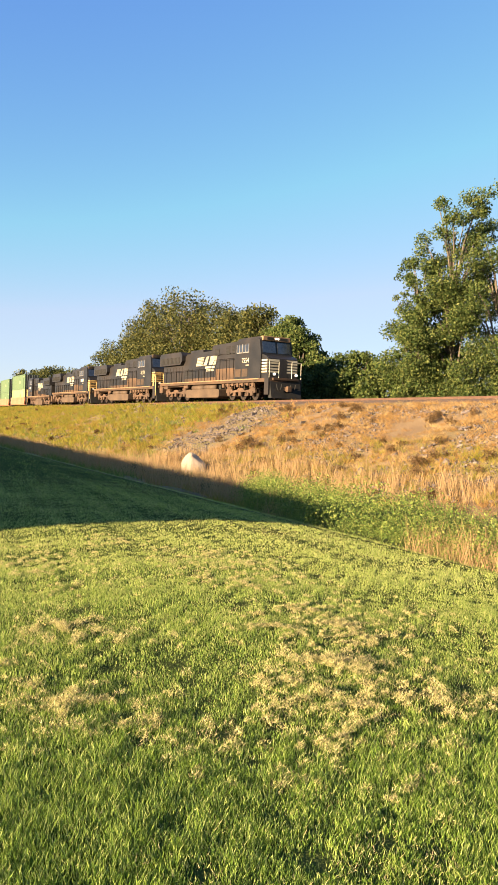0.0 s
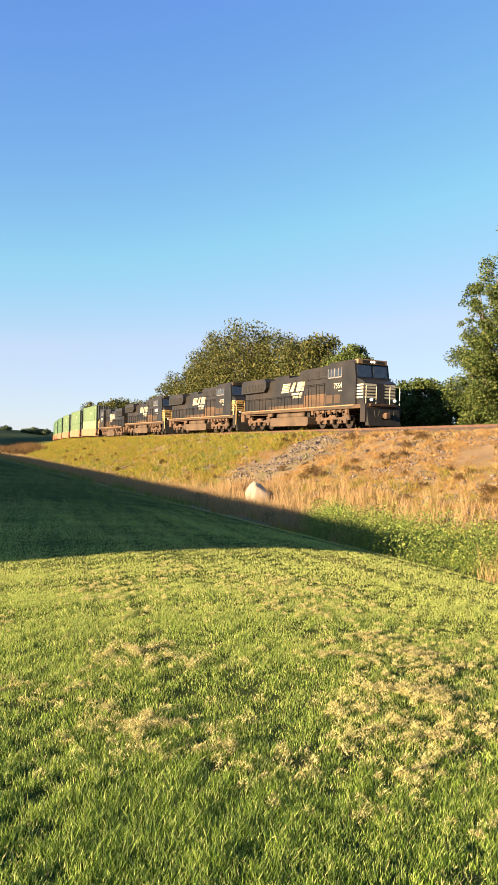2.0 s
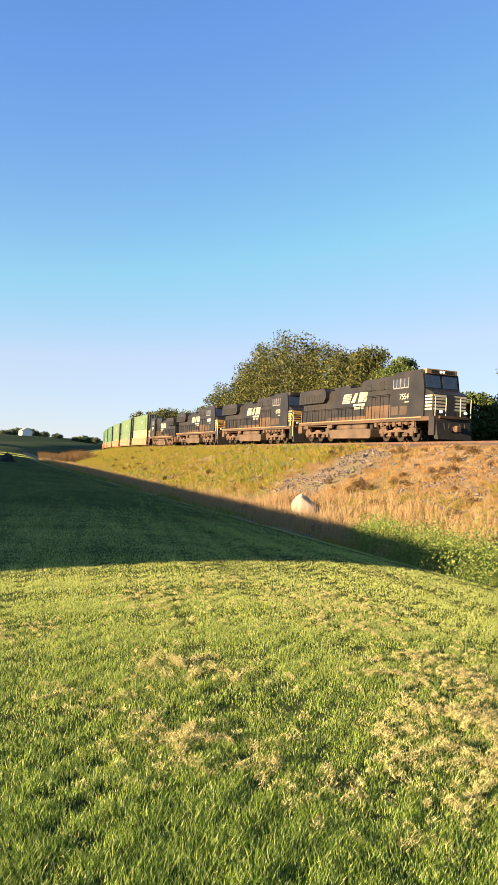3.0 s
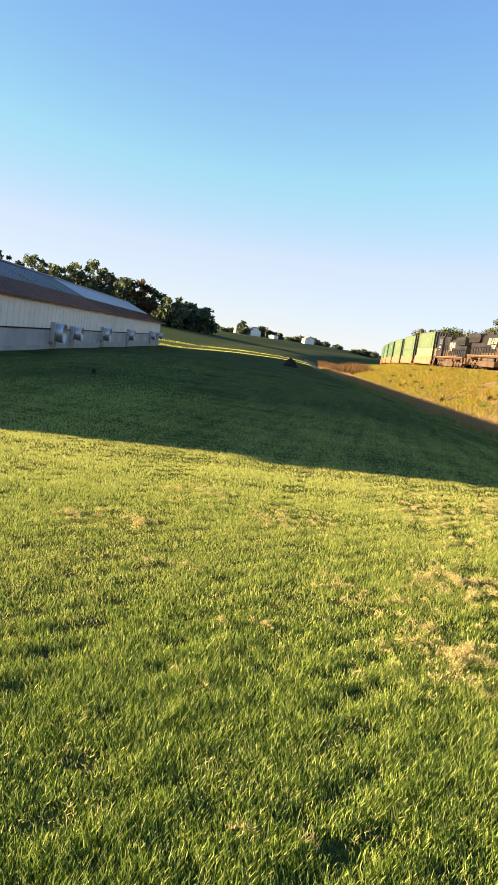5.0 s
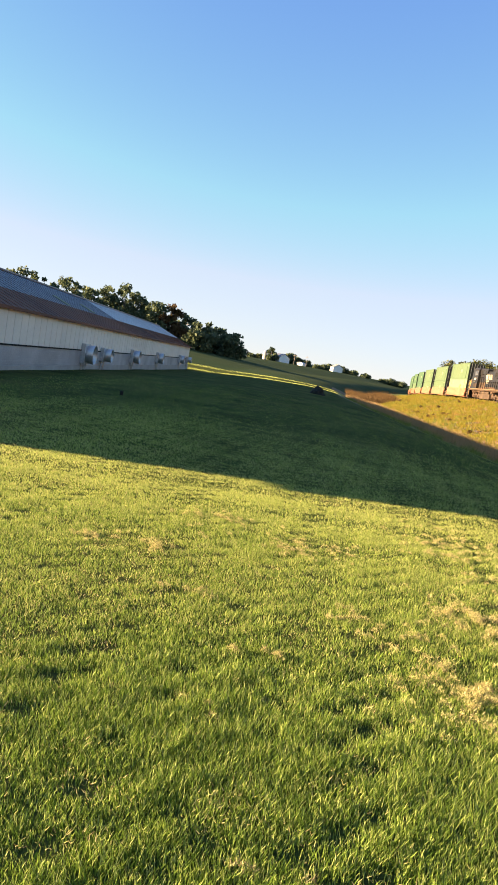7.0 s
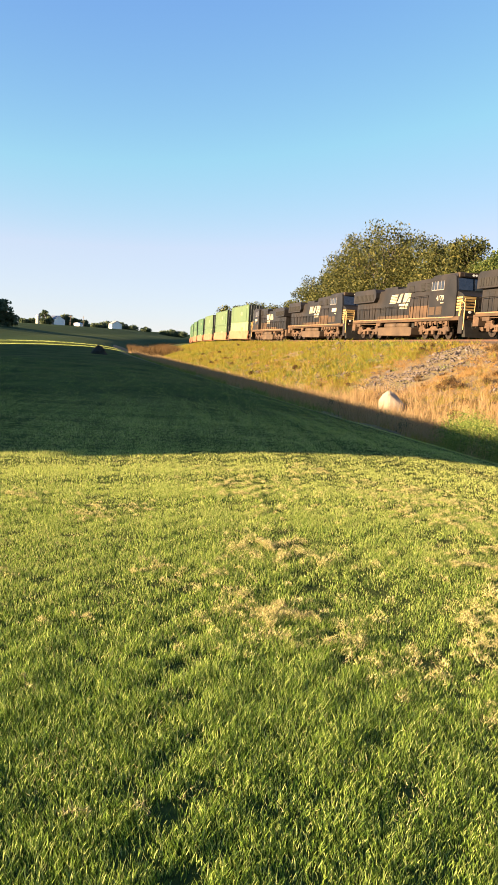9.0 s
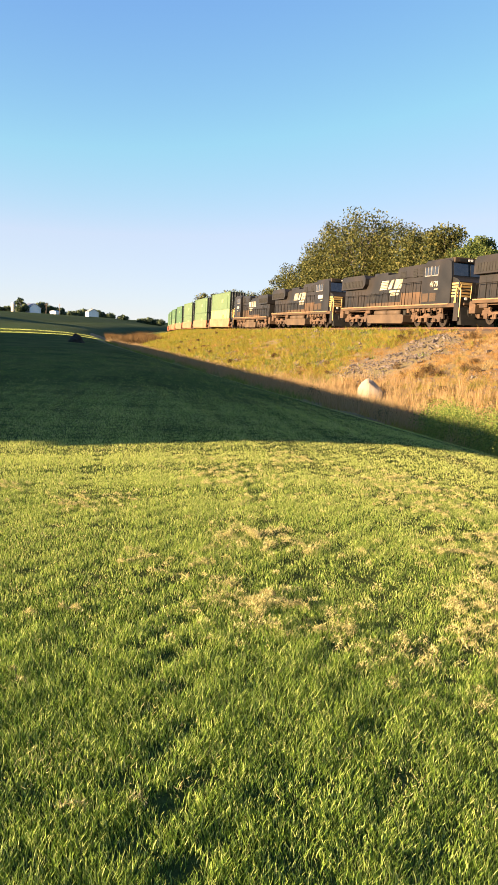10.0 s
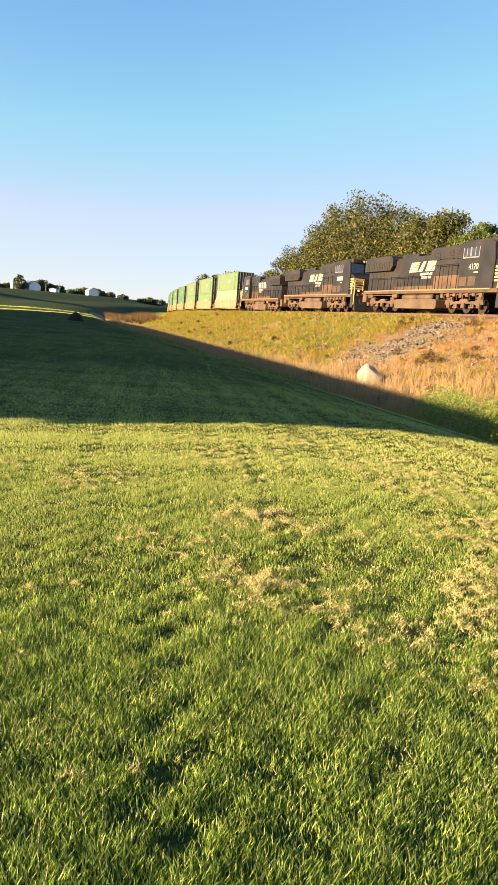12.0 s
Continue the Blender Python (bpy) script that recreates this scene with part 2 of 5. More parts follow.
M_GALV = surface("galvanised_steel", (0.42, 0.43, 0.44), (0.58, 0.58, 0.58), 2, 14, 0.4, 0.6, 0.1)
M_HOUSE = surface("white_boards", (0.70, 0.69, 0.66), (0.80, 0.79, 0.76), 0.5, 6, 0.7)
M_SHINGLE = surface("roof_shingle", (0.16, 0.15, 0.16), (0.26, 0.25, 0.25), 0.6, 8, 0.9)
M_POLE = surface("weathered_pole", (0.16, 0.13, 0.10), (0.26, 0.21, 0.17), 1, 12, 0.9)
M_EARTH = surface("dark_earth", (0.012, 0.012, 0.008), (0.03, 0.028, 0.018), 1.5, 10, 0.95, bump=0.9, depth=0.05)


# ---- mesh helpers
def box(bm, x0, x1, y0, y1, z0, z1, bev=0.0):
    r = bmesh.ops.create_cube(bm, size=1.0)
    bmesh.ops.transform(bm, matrix=Matrix.Translation(((x0 + x1) / 2, (y0 + y1) / 2, (z0 + z1) / 2)) @ Matrix.Diagonal((abs(x1 - x0), abs(y1 - y0), abs(z1 - z0), 1)), verts=r["verts"])
    if bev:
        edges = list({e for v in r["verts"] for e in v.link_edges})
        bmesh.ops.bevel(bm, geom=edges, offset=bev, segments=2, affect="EDGES", profile=0.6)
    return bm


def tube(bm, a, b, r0, r1=None, seg=10):
    """A closed cylinder or cone between two points."""
    a, b = Vector(a), Vector(b)
    d = b - a
    m = Matrix.Translation((a + b) / 2) @ d.to_track_quat("Z", "Y").to_matrix().to_4x4()
    bmesh.ops.create_cone(bm, cap_ends=True, segments=seg, radius1=r0, radius2=r0 if r1 is None else r1, depth=d.length, matrix=m)
    return bm


def prism(bm, pts, y0, y1):
    """An outline in x and z, drawn out from y0 to y1."""
    a = [bm.verts.new((x, y0, z)) for x, z in pts]
    b = [bm.verts.new((x, y1, z)) for x, z in pts]
    bm.faces.new(a)
    bm.faces.new(b[::-1])
    k = len(pts)
    for i in range(k):
        bm.faces.new((a[i], b[i], b[(i + 1) % k], a[(i + 1) % k]))
    bmesh.ops.recalc_face_normals(bm, faces=bm.faces)
    return bm


def B():
    return bmesh.new()


def mesh_of(name, bm, material, smooth=False):
    me = bpy.data.meshes.new(name)
    bm.to_mesh(me)
    bm.free()
    me.materials.append(material)
    if smooth:
        for f in me.polygons:
            f.use_smooth = True
    return me


def part(name, bm, material, parent, label="", at=None, smooth=False):
    """Links a bmesh as one mesh under a thing or a part."""
    ob = new(name, mesh_of(name, bm, material, smooth))
    ob.parent = parent
    if at is not None:
        ob.matrix_basis = at
    if label:
        tagged(ob, label)
    return ob


def thing(name, label, category, group="", kind="", at=None):
    ob = new(name)
    ob.empty_display_size = 0.2
    tagged(ob, label, category, group, kind)
    if at is not None:
        ob.matrix_basis = at
    return ob


def solid(name, bm, material, label, category="", group="", kind="", at=None, smooth=False):
    ob = new(name, mesh_of(name, bm, material, smooth))
    tagged(ob, label, category, group, kind)
    if at is not None:
        ob.matrix_basis = at
    return ob


def text_mesh(words, size):
    cu = bpy.data.curves.new("lettering", "FONT")
    cu.body, cu.size, cu.extrude = words, size, 0.004
    cu.align_x = "CENTER"
    ob = bpy.data.objects.new("lettering", cu)
    scene.collection.objects.link(ob)
    me = bpy.data.meshes.new_from_object(ob.evaluated_get(bpy.context.evaluated_depsgraph_get()))
    bpy.data.objects.remove(ob)
    return me


def raw(name, verts, faces, material, per):
    """A mesh from arrays; faces all have the same count of corners."""
    me = bpy.data.meshes.new(name)
    verts, faces = np.asarray(verts, np.float32), np.asarray(faces, np.int32)
    me.vertices.add(len(verts))
    me.vertices.foreach_set("co", verts.ravel())
    me.loops.add(faces.size)
    me.loops.foreach_set("vertex_index", faces.ravel())
    me.polygons.add(len(faces))
    me.polygons.foreach_set("loop_start", np.arange(0, faces.size, per, dtype=np.int32))
    me.update(calc_edges=True)
    me.materials.append(material)
    return me


# ---- ground: one sheet from behind the camera to the horizon
PROFILE_Q = [-400, -60, -22, -13, -3.6, -2.4, 2.4, 3.9, 5.5, 15.7, 17.0, 18.5, 20.5, 23.3, 25.5, 28, 34, 38, 42, 60, 400]
PROFILE_Z = [1.5, 0.0, -0.6, -0.9, 2.50, 2.62, 2.62, 2.48, 2.05, -1.30, -1.38, -1.36, -1.0, -0.32, -0.1, 0.0, -0.04, -0.22, -0.50, -0.55, -0.1]


def ground_z(s, q):
    z = float(np.interp(q, PROFILE_Q, PROFILE_Z))
    top = grade_z(s) - RAIL_Z
    w = float(np.interp(abs(q), [3, 16], [1.0, 0.0]))
    z += top * w
    # the embankment sinks into rising land far behind the train
    if q > 20:
        f2 = max(-s - 60, 0.0)
        z += 0.075 * f2 / (1 + f2 / 75) * min((q - 20) / 40, 1.3) + 0.008 * max(f2 - 120, 0.0)
    z += 0.05 * (noise.noise(Vector((s * 0.12, q * 0.12, 0)))) if q > 24 else 0.0
    if 3.9 < q < 22:
        z += 0.22 * noise.noise(Vector((s * 0.35, q * 0.35, 3.0))) + 0.10 * noise.noise(Vector((s * 1.1, q * 1.1, 7.0)))
    return z


def axis(stops):
    out = []
    for a, b, step in stops:
        k = max(int(round((b - a) / step)), 1)
        out += [a + (b - a) * i / k for i in range(k)]
    return out + [stops[-1][1]]


def make_ground():
    ss = axis([(-1500, -400, 60), (-400, -120, 14), (-120, -40, 3.0), (-40, 60, 1.0), (60, 120, 5), (120, 900, 80)])
    qs = axis([(-900, -60, 60), (-60, -16, 6), (-16, -2.4, 1.2), (-2.4, 2.4, 1.2), (2.4, 30, 0.6), (30, 60, 2.5), (60, 200, 14), (200, 1400, 120)])
    verts = []
    for s in ss:
        for q in qs:
            verts.append(sq(s, q, ground_z(s, q)))
    n = len(qs)
    faces, mats = [], []
    for i in range(len(ss) - 1):
        for j in range(n - 1):
            faces.append((i * n + j, (i + 1) * n + j, (i + 1) * n + j + 1, i * n + j + 1))
            q, s = qs[j], ss[i]
            mats.append(1 if -16 < q < 23.0 and s > -130 else (0 if s > -75 and 20 < q < 60 else 2))
    me = raw("ground", verts, faces, M_LAWN, 4)
    me.materials.append(M_BANK)
    me.materials.append(M_FIELD)
    me.polygons.foreach_set("material_index", np.array(mats, np.int32))
    me.polygons.foreach_set("use_smooth", np.ones(len(faces), bool))
    me.update()
    tagged(new("ground", me), "mown green lawn falling to a dry grassy railway embankment", "ground", kind="structure")


make_ground()


def ribbon(name, section, s0, s1, step, material, label, category):
    """A section in q and z (from the rail's top) drawn along the track."""
    ss = [s0 + i * step for i in range(int((s1 - s0) / step) + 1)]
    verts, faces, n = [], [], len(section)
    for s in ss:
        for q, z in section:
            verts.append(sq(s, q, grade_z(s) + z))
    for i in range(len(ss) - 1):
        for j in range(n - 1):
            faces.append((i * n + j, (i + 1) * n + j, (i + 1) * n + j + 1, i * n + j + 1))
    return tagged(new(name, raw(name, verts, faces, material, 4)), label, category, kind="structure")


ribbon("ballast", [(-2.9, -0.75), (-1.7, -0.20), (1.7, -0.20), (2.9, -0.75)], -330, 110, 4, M_BALLAST, "grey brown crushed stone ballast bed under the rails", "ballast")
for q in (-0.753, 0.753):
    ribbon("rail", [(q - 0.07, -0.17), (q - 0.035, -0.03), (q - 0.035, 0.0), (q + 0.035, 0.0), (q + 0.035, -0.03), (q + 0.07, -0.17)], -330, 110, 4, M_RAIL, "rust brown steel railway rail on wooden ties", "rail")


def make_ties():
    bm = B()
    s = -60.0
    while s < 70:
        b2 = sq(s, 0, grade_z(s) - 0.25)
        m = Matrix.Translation(b2) @ pose(0, 0, 0, 0, 0, heading(s))
        r = bmesh.ops.create_cube(bm, size=1.0, matrix=m @ Matrix.Diagonal((0.22, 2.6, 0.18, 1)))
        s += 0.56
    ob = solid("railway_tie", bm, M_TIE, "dark creosoted wooden railway ties under the rails", "railway tie", kind="stuff")


make_ties()


# ---- locomotives; x forward, y to the left side, z up from the rail's top
def truck(parent, xc, name="truck"):
    """A three-axle truck: side frames, axle boxes, springs, wheelsets."""
    bm = B()
    for y in (-1.12, 1.12):
        prism(bm, [(-2.45, 0.62), (-2.35, 0.95), (-1.6, 1.0), (-1.3, 0.80), (-0.65, 0.80), (-0.35, 1.02), (0.35, 1.02), (0.65, 0.80), (1.3, 0.80), (1.6, 1.0), (2.35, 0.95), (2.45, 0.62), (1.6, 0.55), (1.2, 0.68), (-1.2, 0.68), (-1.6, 0.55)], y - 0.07, y + 0.07)
        for dx in (-1.05, 1.05):
            for k in range(2):
                tube(bm, (dx - 0.12 + 0.24 * k, y, 0.45), (dx - 0.12 + 0.24 * k, y, 0.72), 0.085, seg=8)
            box(bm, dx - 0.3, dx + 0.3, y - 0.1, y + 0.1, 0.36, 0.46, 0.02)
        tube(bm, (-2.2, y, 1.06), (-1.5, y, 1.06), 0.11, seg=8)
        tube(bm, (1.5, y, 1.06), (2.2, y, 1.06), 0.11, seg=8)
    box(bm, -1.9, 1.9, -1.0, 1.0, 0.72, 0.86)
    tr = part(name, bm, M_RUST, parent, "rusty dusty three-axle truck frame", at=pose(xc, 0, 0))
    made = []
    for dx in (-1.9, 0.0, 1.9):
        bm = B()
        for y in (-0.78, 0.78):
            tube(bm, (0, y - 0.07, 0), (0, y + 0.07, 0), 0.53, seg=28)
            tube(bm, (0, y * 1.0 - 0.1, 0), (0, y + 0.1, 0), 0.2, seg=12)
        tube(bm, (0, -1.05, 0), (0, 1.05, 0), 0.09, seg=8)
        for a in range(4):
            for y in (-0.86, 0.86):
                tube(bm, (0.34 * math.cos(a * 1.571), y - 0.01, 0.34 * math.sin(a * 1.571)), (0.34 * math.cos(a * 1.571), y + 0.01, 0.34 * math.sin(a * 1.571)), 0.06, seg=6)
        made.append(part("wheel", bm, M_WHEEL, tr, "dark steel wheelset", at=pose(dx, 0, 0.53)))
        for y in (-1.16, 1.16):
            part("axle_box", box(B(), dx - 0.2, dx + 0.2, y - 0.1, y + 0.1, 0.36, 0.72, 0.03), M_RUST, tr)
    return made


def locomotive(number, label, gold=False, rear_first=False):
    t = thing("locomotive", label, "locomotive", "locomotives of the freight train")
    rail_paint = M_GOLD if gold else M_BLACK
    wheels = truck(t, -3.4) + truck(t, -16.0)
    # underframe with the pale sill stripe
    bm = B()
    box(bm, -19.3, 1.5, -1.5, 1.5, 1.42, 1.72, 0.03)
    part("underframe", bm, M_DUSTY, t)
    for y in (-1.515, 1.515):
        part("sill_stripe", box(B(), -19.2, 0.0, y - 0.012, y + 0.012, 1.64, 1.72), M_TANLINE, t, "dusty tan stripe")
    # fuel tank with rounded lower edges, air tanks over it
    bm = prism(B(), [(-13.3, 0.36), (-13.1, 0.24), (-6.9, 0.24), (-6.7, 0.36), (-6.7, 0.90), (-7.0, 0.98), (-13.0, 0.98), (-13.3, 0.90)], -1.42, 1.42)
    part("fuel_tank", bm, M_TANK, t, "dust covered fuel tank")
    part('tank_top', box(B(), -12.9, -7.1, -1.0, 1.0, 0.98, 1.42), M_DARK, t)
    for y in (-1.24, 1.24):
        for x0 in (-12.0, -9.6):
            part("air_tank", tube(B(), (x0, y, 1.14), (x0 + 2.1, y, 1.14), 0.23, seg=14), M_TANK, t, smooth=True)
        bm = B()
        for zz in (1.36, 1.30):
            tube(bm, (-6.5, y, zz), (-1.0, y, zz), 0.03, seg=6)
        part("brake_pipe", bm, M_RUST, t)
        for k in range(7):
            x0 = -6.3 + k * 0.82
            bm = box(B(), x0, x0 + 0.34, y - 0.12, y + 0.08, 1.08 + 0.05 * (k % 3), 1.42, 0.02)
            tube(bm, (x0 + 0.3, y, 1.40), (x0 + 0.42, y, 0.95), 0.025, seg=6)
            part("equipment_box", bm, M_RUST, t, "rusty small box with a pipe under the walkway")
        bm = B()
        for xa in (-18.6, -14.0):
            box(bm, xa, xa + 0.9, y - 0.1, y + 0.08, 1.12, 1.42, 0.02)
        tube(bm, (-19.0, y, 1.34), (-13.3, y, 1.30), 0.03, seg=6)
        part("sand_pipes", bm, M_RUST, t)
    # engine hood, with door seams and raised panels
    bm = box(B(), -14.6, -3.9, -1.12, 1.12, 1.72, 4.22)
    prism(bm, [(-14.6, 4.2), (-14.6, 4.40), (-3.9, 4.50), (-3.9, 4.2)], -0.98, 0.98)
    part("engine_hood", bm, M_BLACK, t, "dusty black engine hood")
    bm = prism(B(), [(-8.6, 4.0), (-8.6, 4.72), (-8.3, 4.86), (-3.9, 4.92), (-3.9, 4.0)], -1.2, 1.2)
    part("electrical_cabinet", bm, M_BLACK, t, "raised black cabinet behind the cab")
    for side in (-1, 1):
        y = side * 1.13
        for i in range(9):
            x0 = -14.2 + i * 0.78
            part("hood_door", box(B(), x0 + 0.03, x0 + 0.73, y - 0.012, y + 0.012, 1.80, 3.0, 0.01), M_BLACK, t)
        for i in range(4):
            x0 = -7.0 + i * 0.74
            part("hood_door", box(B(), x0 + 0.03, x0 + 0.69, y - 0.012, y + 0.012, 1.80, 3.55, 0.01), M_BLACK, t)
        part("dust_panel", box(B(), -7.9, -4.0, y - 0.016, y + 0.016, 1.75, 2.75, 0.005), M_DUSTY, t, "brown dusty lower panel")
        for x0, z0, w, h in ((-5.0, 3.95, 0.66, 0.7), (-6.0, 3.95, 0.66, 0.7), (-8.1, 3.95, 0.9, 0.6), (-13.3, 2.35, 0.5, 0.55), (-14.1, 2.35, 0.5, 0.55)):
            bm = B()
            for k in range(6):
                box(bm, x0, x0 + w, y - 0.1 if z0 > 3.5 else y - 0.02, y + 0.1 if z0 > 3.5 else y + 0.02, z0 + k * h / 6, z0 + (k + 0.62) * h / 6)
            part("louvre", bm, M_DARK, t)
        # plain shapes in place of the railway's mark, and its word bars beneath
        for k in range(6):
            z0 = 3.16 + k * 0.135
            part("mark_stripe", prism(B(), [(-11.9 + k * 0.06, z0), (-10.55 + k * 0.06, z0), (-10.50 + k * 0.06, z0 + 0.095), (-11.84 + k * 0.06, z0 + 0.095)], y - 0.014, y + 0.014), M_MARK, t, "worn pale painted stripe")
        part("mark_bar", prism(B(), [(-10.4, 3.18), (-9.75, 3.18), (-9.25, 3.96), (-9.75, 3.96)], y - 0.014, y + 0.014), M_MARK, t, "worn pale painted mark")
        part("mark_panel", prism(B(), [(-9.3, 3.18), (-8.0, 3.18), (-7.75, 3.96), (-9.0, 3.96)], y - 0.014, y + 0.014), M_MARK, t, "worn pale painted mark")
        bm = B()
        box(bm, -10.0, -8.2, y - 0.014, y + 0.014, 2.88, 3.06)
        box(bm, -9.8, -8.3, y - 0.014, y + 0.014, 2.62, 2.80)
        part("painted_bar", bm, M_MARK, t)
        # brown road dust caked along the foot of the hood
        part("dust_panel", box(B(), -14.4, -8.0, y - 0.015, y + 0.015, 1.74, 2.05, 0.005), M_DUSTY, t, "brown dusty lower panel")
    # radiator section with its wide overhanging wings
    bm = box(B(), -19.2, -14.6, -1.12, 1.12, 1.72, 3.5)
    part("rear_hood", bm, M_BLACK, t)
    bm = prism(B(), [(-19.4, 3.42), (-19.4, 4.35), (-19.1, 4.62), (-14.5, 4.62), (-14.2, 4.3), (-14.2, 3.78), (-14.6, 3.42)], -1.5, 1.5)
    part("radiator_wing", bm, M_BLACK, t, "overhanging dark radiator section")
    for side in (-1, 1):
        bm = B()
        for k in range(14):
            box(bm, -19.1 + k * 0.32, -18.9 + k * 0.32, side * 1.5 - 0.02, side * 1.5 + 0.02, 3.55, 4.15)
        part("radiator_grille", bm, M_DARK, t)
        for k in range(6):
            part("rear_door", box(B(), -18.9 + k * 0.7, -18.35 + k * 0.7, side * 1.13 - 0.015, side * 1.13 + 0.015, 1.85, 3.2, 0.01), M_BLACK, t)
    bm = B()
    box(bm, -9.6, -8.4, -0.45, 0.45, 4.5, 4.86, 0.05)
    part("exhaust_stack", bm, M_DARK, t)
    bm = B()
    box(bm, -13.8, -11.2, -0.8, 0.8, 4.4, 4.72, 0.06)
    part("dynamic_brake_hatch", bm, M_BLACK, t)
    # cab with slanted windscreens
    bm = prism(B(), [(-3.95, 1.72), (-3.95, 4.90), (-3.6, 5.06), (-0.35, 5.06), (-0.10, 4.95), (0.18, 3.62), (0.18, 1.72)], -1.5, 1.5)
    bmesh.ops.bevel(bm, geom=[e for e in bm.edges if abs(e.verts[0].co.y) == 1.5 and abs(e.verts[1].co.y) == 1.5 and e.verts[0].co.y == e.verts[1].co.y and min(e.verts[0].co.z, e.verts[1].co.z) > 4.5], offset=0.16, segments=3, affect="EDGES")
    part("cab", bm, M_BLACK, t, "black driving cab")
    for side in (-1, 1):
        y = side * 1.505
        for x0, x1 in ((-3.55, -2.75), (-2.6, -1.7)):
            w = part("window", box(B(), x0, x1, y - 0.012, y + 0.012, 3.90, 4.50, 0.01), M_GLASS, t)
            bm = B()
            for a, b_ in ((x0 - 0.06, x0), (x1, x1 + 0.06), ((x0 + x1) / 2 - 0.03, (x0 + x1) / 2 + 0.03)):
                box(bm, a, b_, y - 0.03, y + 0.03, 3.84, 4.56)
            box(bm, x0 - 0.06, x1 + 0.06, y - 0.03, y + 0.03, 3.82, 3.90)
            part("frame", bm, M_STEEL, w, "bright metal frame")
        part("cab_skirt_panel", box(B(), -3.8, -2.9, y - 0.014, y + 0.014, 1.9, 2.55, 0.01), M_DUSTY, t)
        part("cab_skirt_panel", box(B(), -2.7, -1.8, y - 0.014, y + 0.014, 1.9, 2.55, 0.01), M_DUSTY, t)
        if number:
            me = text_mesh(number, 0.58)
            me.materials.append(M_WHITE)
            o = new("number", me)
            o.parent = t
            o.matrix_basis = pose(-2.2, y + side * 0.006, 3.02, 90, 0, 0) if side < 0 else pose(-2.2, y + side * 0.006, 3.02, 90, 0, 180)
        else:
            part("number_bar", box(B(), -2.9, -1.5, y - 0.014, y + 0.014, 3.05, 3.42), M_WHITE, t)
        part("small_label_bar", box(B(), -2.1, -1.6, y - 0.014, y + 0.014, 2.78, 2.86), M_WHITE, t)
    # windscreens on the slanted front
    for y0, y1 in ((-1.32, -0.1), (0.1, 1.32)):
        bm = B()
        vs = [bm.verts.new(v) for v in ((0.12, y0, 3.76), (0.12, y1, 3.76), (-0.07, y1, 4.64), (-0.07, y0, 4.64), (0.175, y0, 3.76), (0.175, y1, 3.76), (-0.01, y1, 4.64), (-0.01, y0, 4.64))]
        for f in ((4, 5, 6, 7), (0, 3, 2, 1), (0, 1, 5, 4), (2, 3, 7, 6), (1, 2, 6, 5), (0, 4, 7, 3)):
            bm.faces.new([vs[i] for i in f])
        part("windscreen", bm, M_GLASS, t, "dark tinted windscreen")
    bm = B()
    box(bm, -0.42, 0.10, -1.30, 1.30, 4.72, 5.08, 0.05)
    hb = part("headlight_box", bm, M_TANLINE if not gold else M_DUSTY, t, "tan number board and headlight box")
    for y in (-0.62, 0.62):
        part("number_board", box(B(), 0.09, 0.12, y - 0.30, y + 0.30, 4.79, 5.0), M_DARK, hb)
    for y in (-0.12, 0.12):
        part("headlight", tube(B(), (0.09, y, 4.90), (0.13, y, 4.90), 0.09, seg=12), M_LAMP if not rear_first and not gold else M_LENS, hb)
    # short wide nose with its stripes
    bm = prism(B(), [(0.1, 1.72), (0.1, 3.66), (0.8, 3.46), (1.12, 3.26), (1.12, 1.72)], -1.38, 1.38)
    bmesh.ops.bevel(bm, geom=[e for e in bm.edges if abs(e.verts[0].co.y) == 1.38 and e.verts[0].co.y == e.verts[1].co.y and e.verts[0].co.x > 0.4 and e.verts[1].co.x > 0.4], offset=0.12, segments=3, affect="EDGES")
    part("nose", bm, M_BLACK, t, "short black nose")
    pm, pl = (M_GOLD, "gold stripe") if gold else (M_WHITE, "white stripe")
    for k in range(5):
        z0 = 2.16 + k * 0.225
        part("nose_stripe", box(B(), 1.115, 1.132, -1.34, -0.34, z0, z0 + 0.13), pm, t, pl)
        part("nose_stripe", box(B(), 1.115, 1.132, 0.34, 1.34, z0, z0 + 0.13), pm, t, pl)
        for side in (-1, 1):
            part("nose_stripe", box(B(), 0.0, 0.98, side * 1.38 - 0.01, side * 1.38 + 0.01, z0, z0 + 0.13), pm, t, pl)
    part("nose_door", box(B(), 1.11, 1.14, -0.36, 0.36, 1.8, 3.15, 0.01), M_BLACK, t)
    # stepwell ends, anticlimber, pilot plough, coupler
    for side in (-1, 1):
        bm = B()
        box(bm, 0.90, 1.50, side * 1.5 - 0.05, side * 1.5 + 0.05, 0.42, 1.72)
        for k in range(4):
            box(bm, 0.90, 1.50, side * 1.1, side * 1.5, 0.42 + k * 0.33, 0.46 + k * 0.33)
        part("step", bm, M_BLACK, t, "boarding steps")
        part("ditch_light", tube(B(), (1.42, side * 1.02, 2.02), (1.56, side * 1.02, 2.02), 0.10, seg=14), M_LAMP if not gold else M_LENS, t, "round ditch light")
        bm = B()
        for y in (0.6, 1.48):
            tube(bm, (1.48, side * y, 1.72), (1.48, side * y, 3.0), 0.028, seg=6)
        tube(bm, (1.48, side * 0.6, 3.0), (1.48, side * 1.48, 3.0), 0.028, seg=6)
        part("end_handrail", bm, M_GOLD if gold else M_WHITE, t)
    part("anticlimber", box(B(), 1.3, 1.65, -1.2, 1.2, 1.55, 1.74, 0.04), M_DUSTY, t)
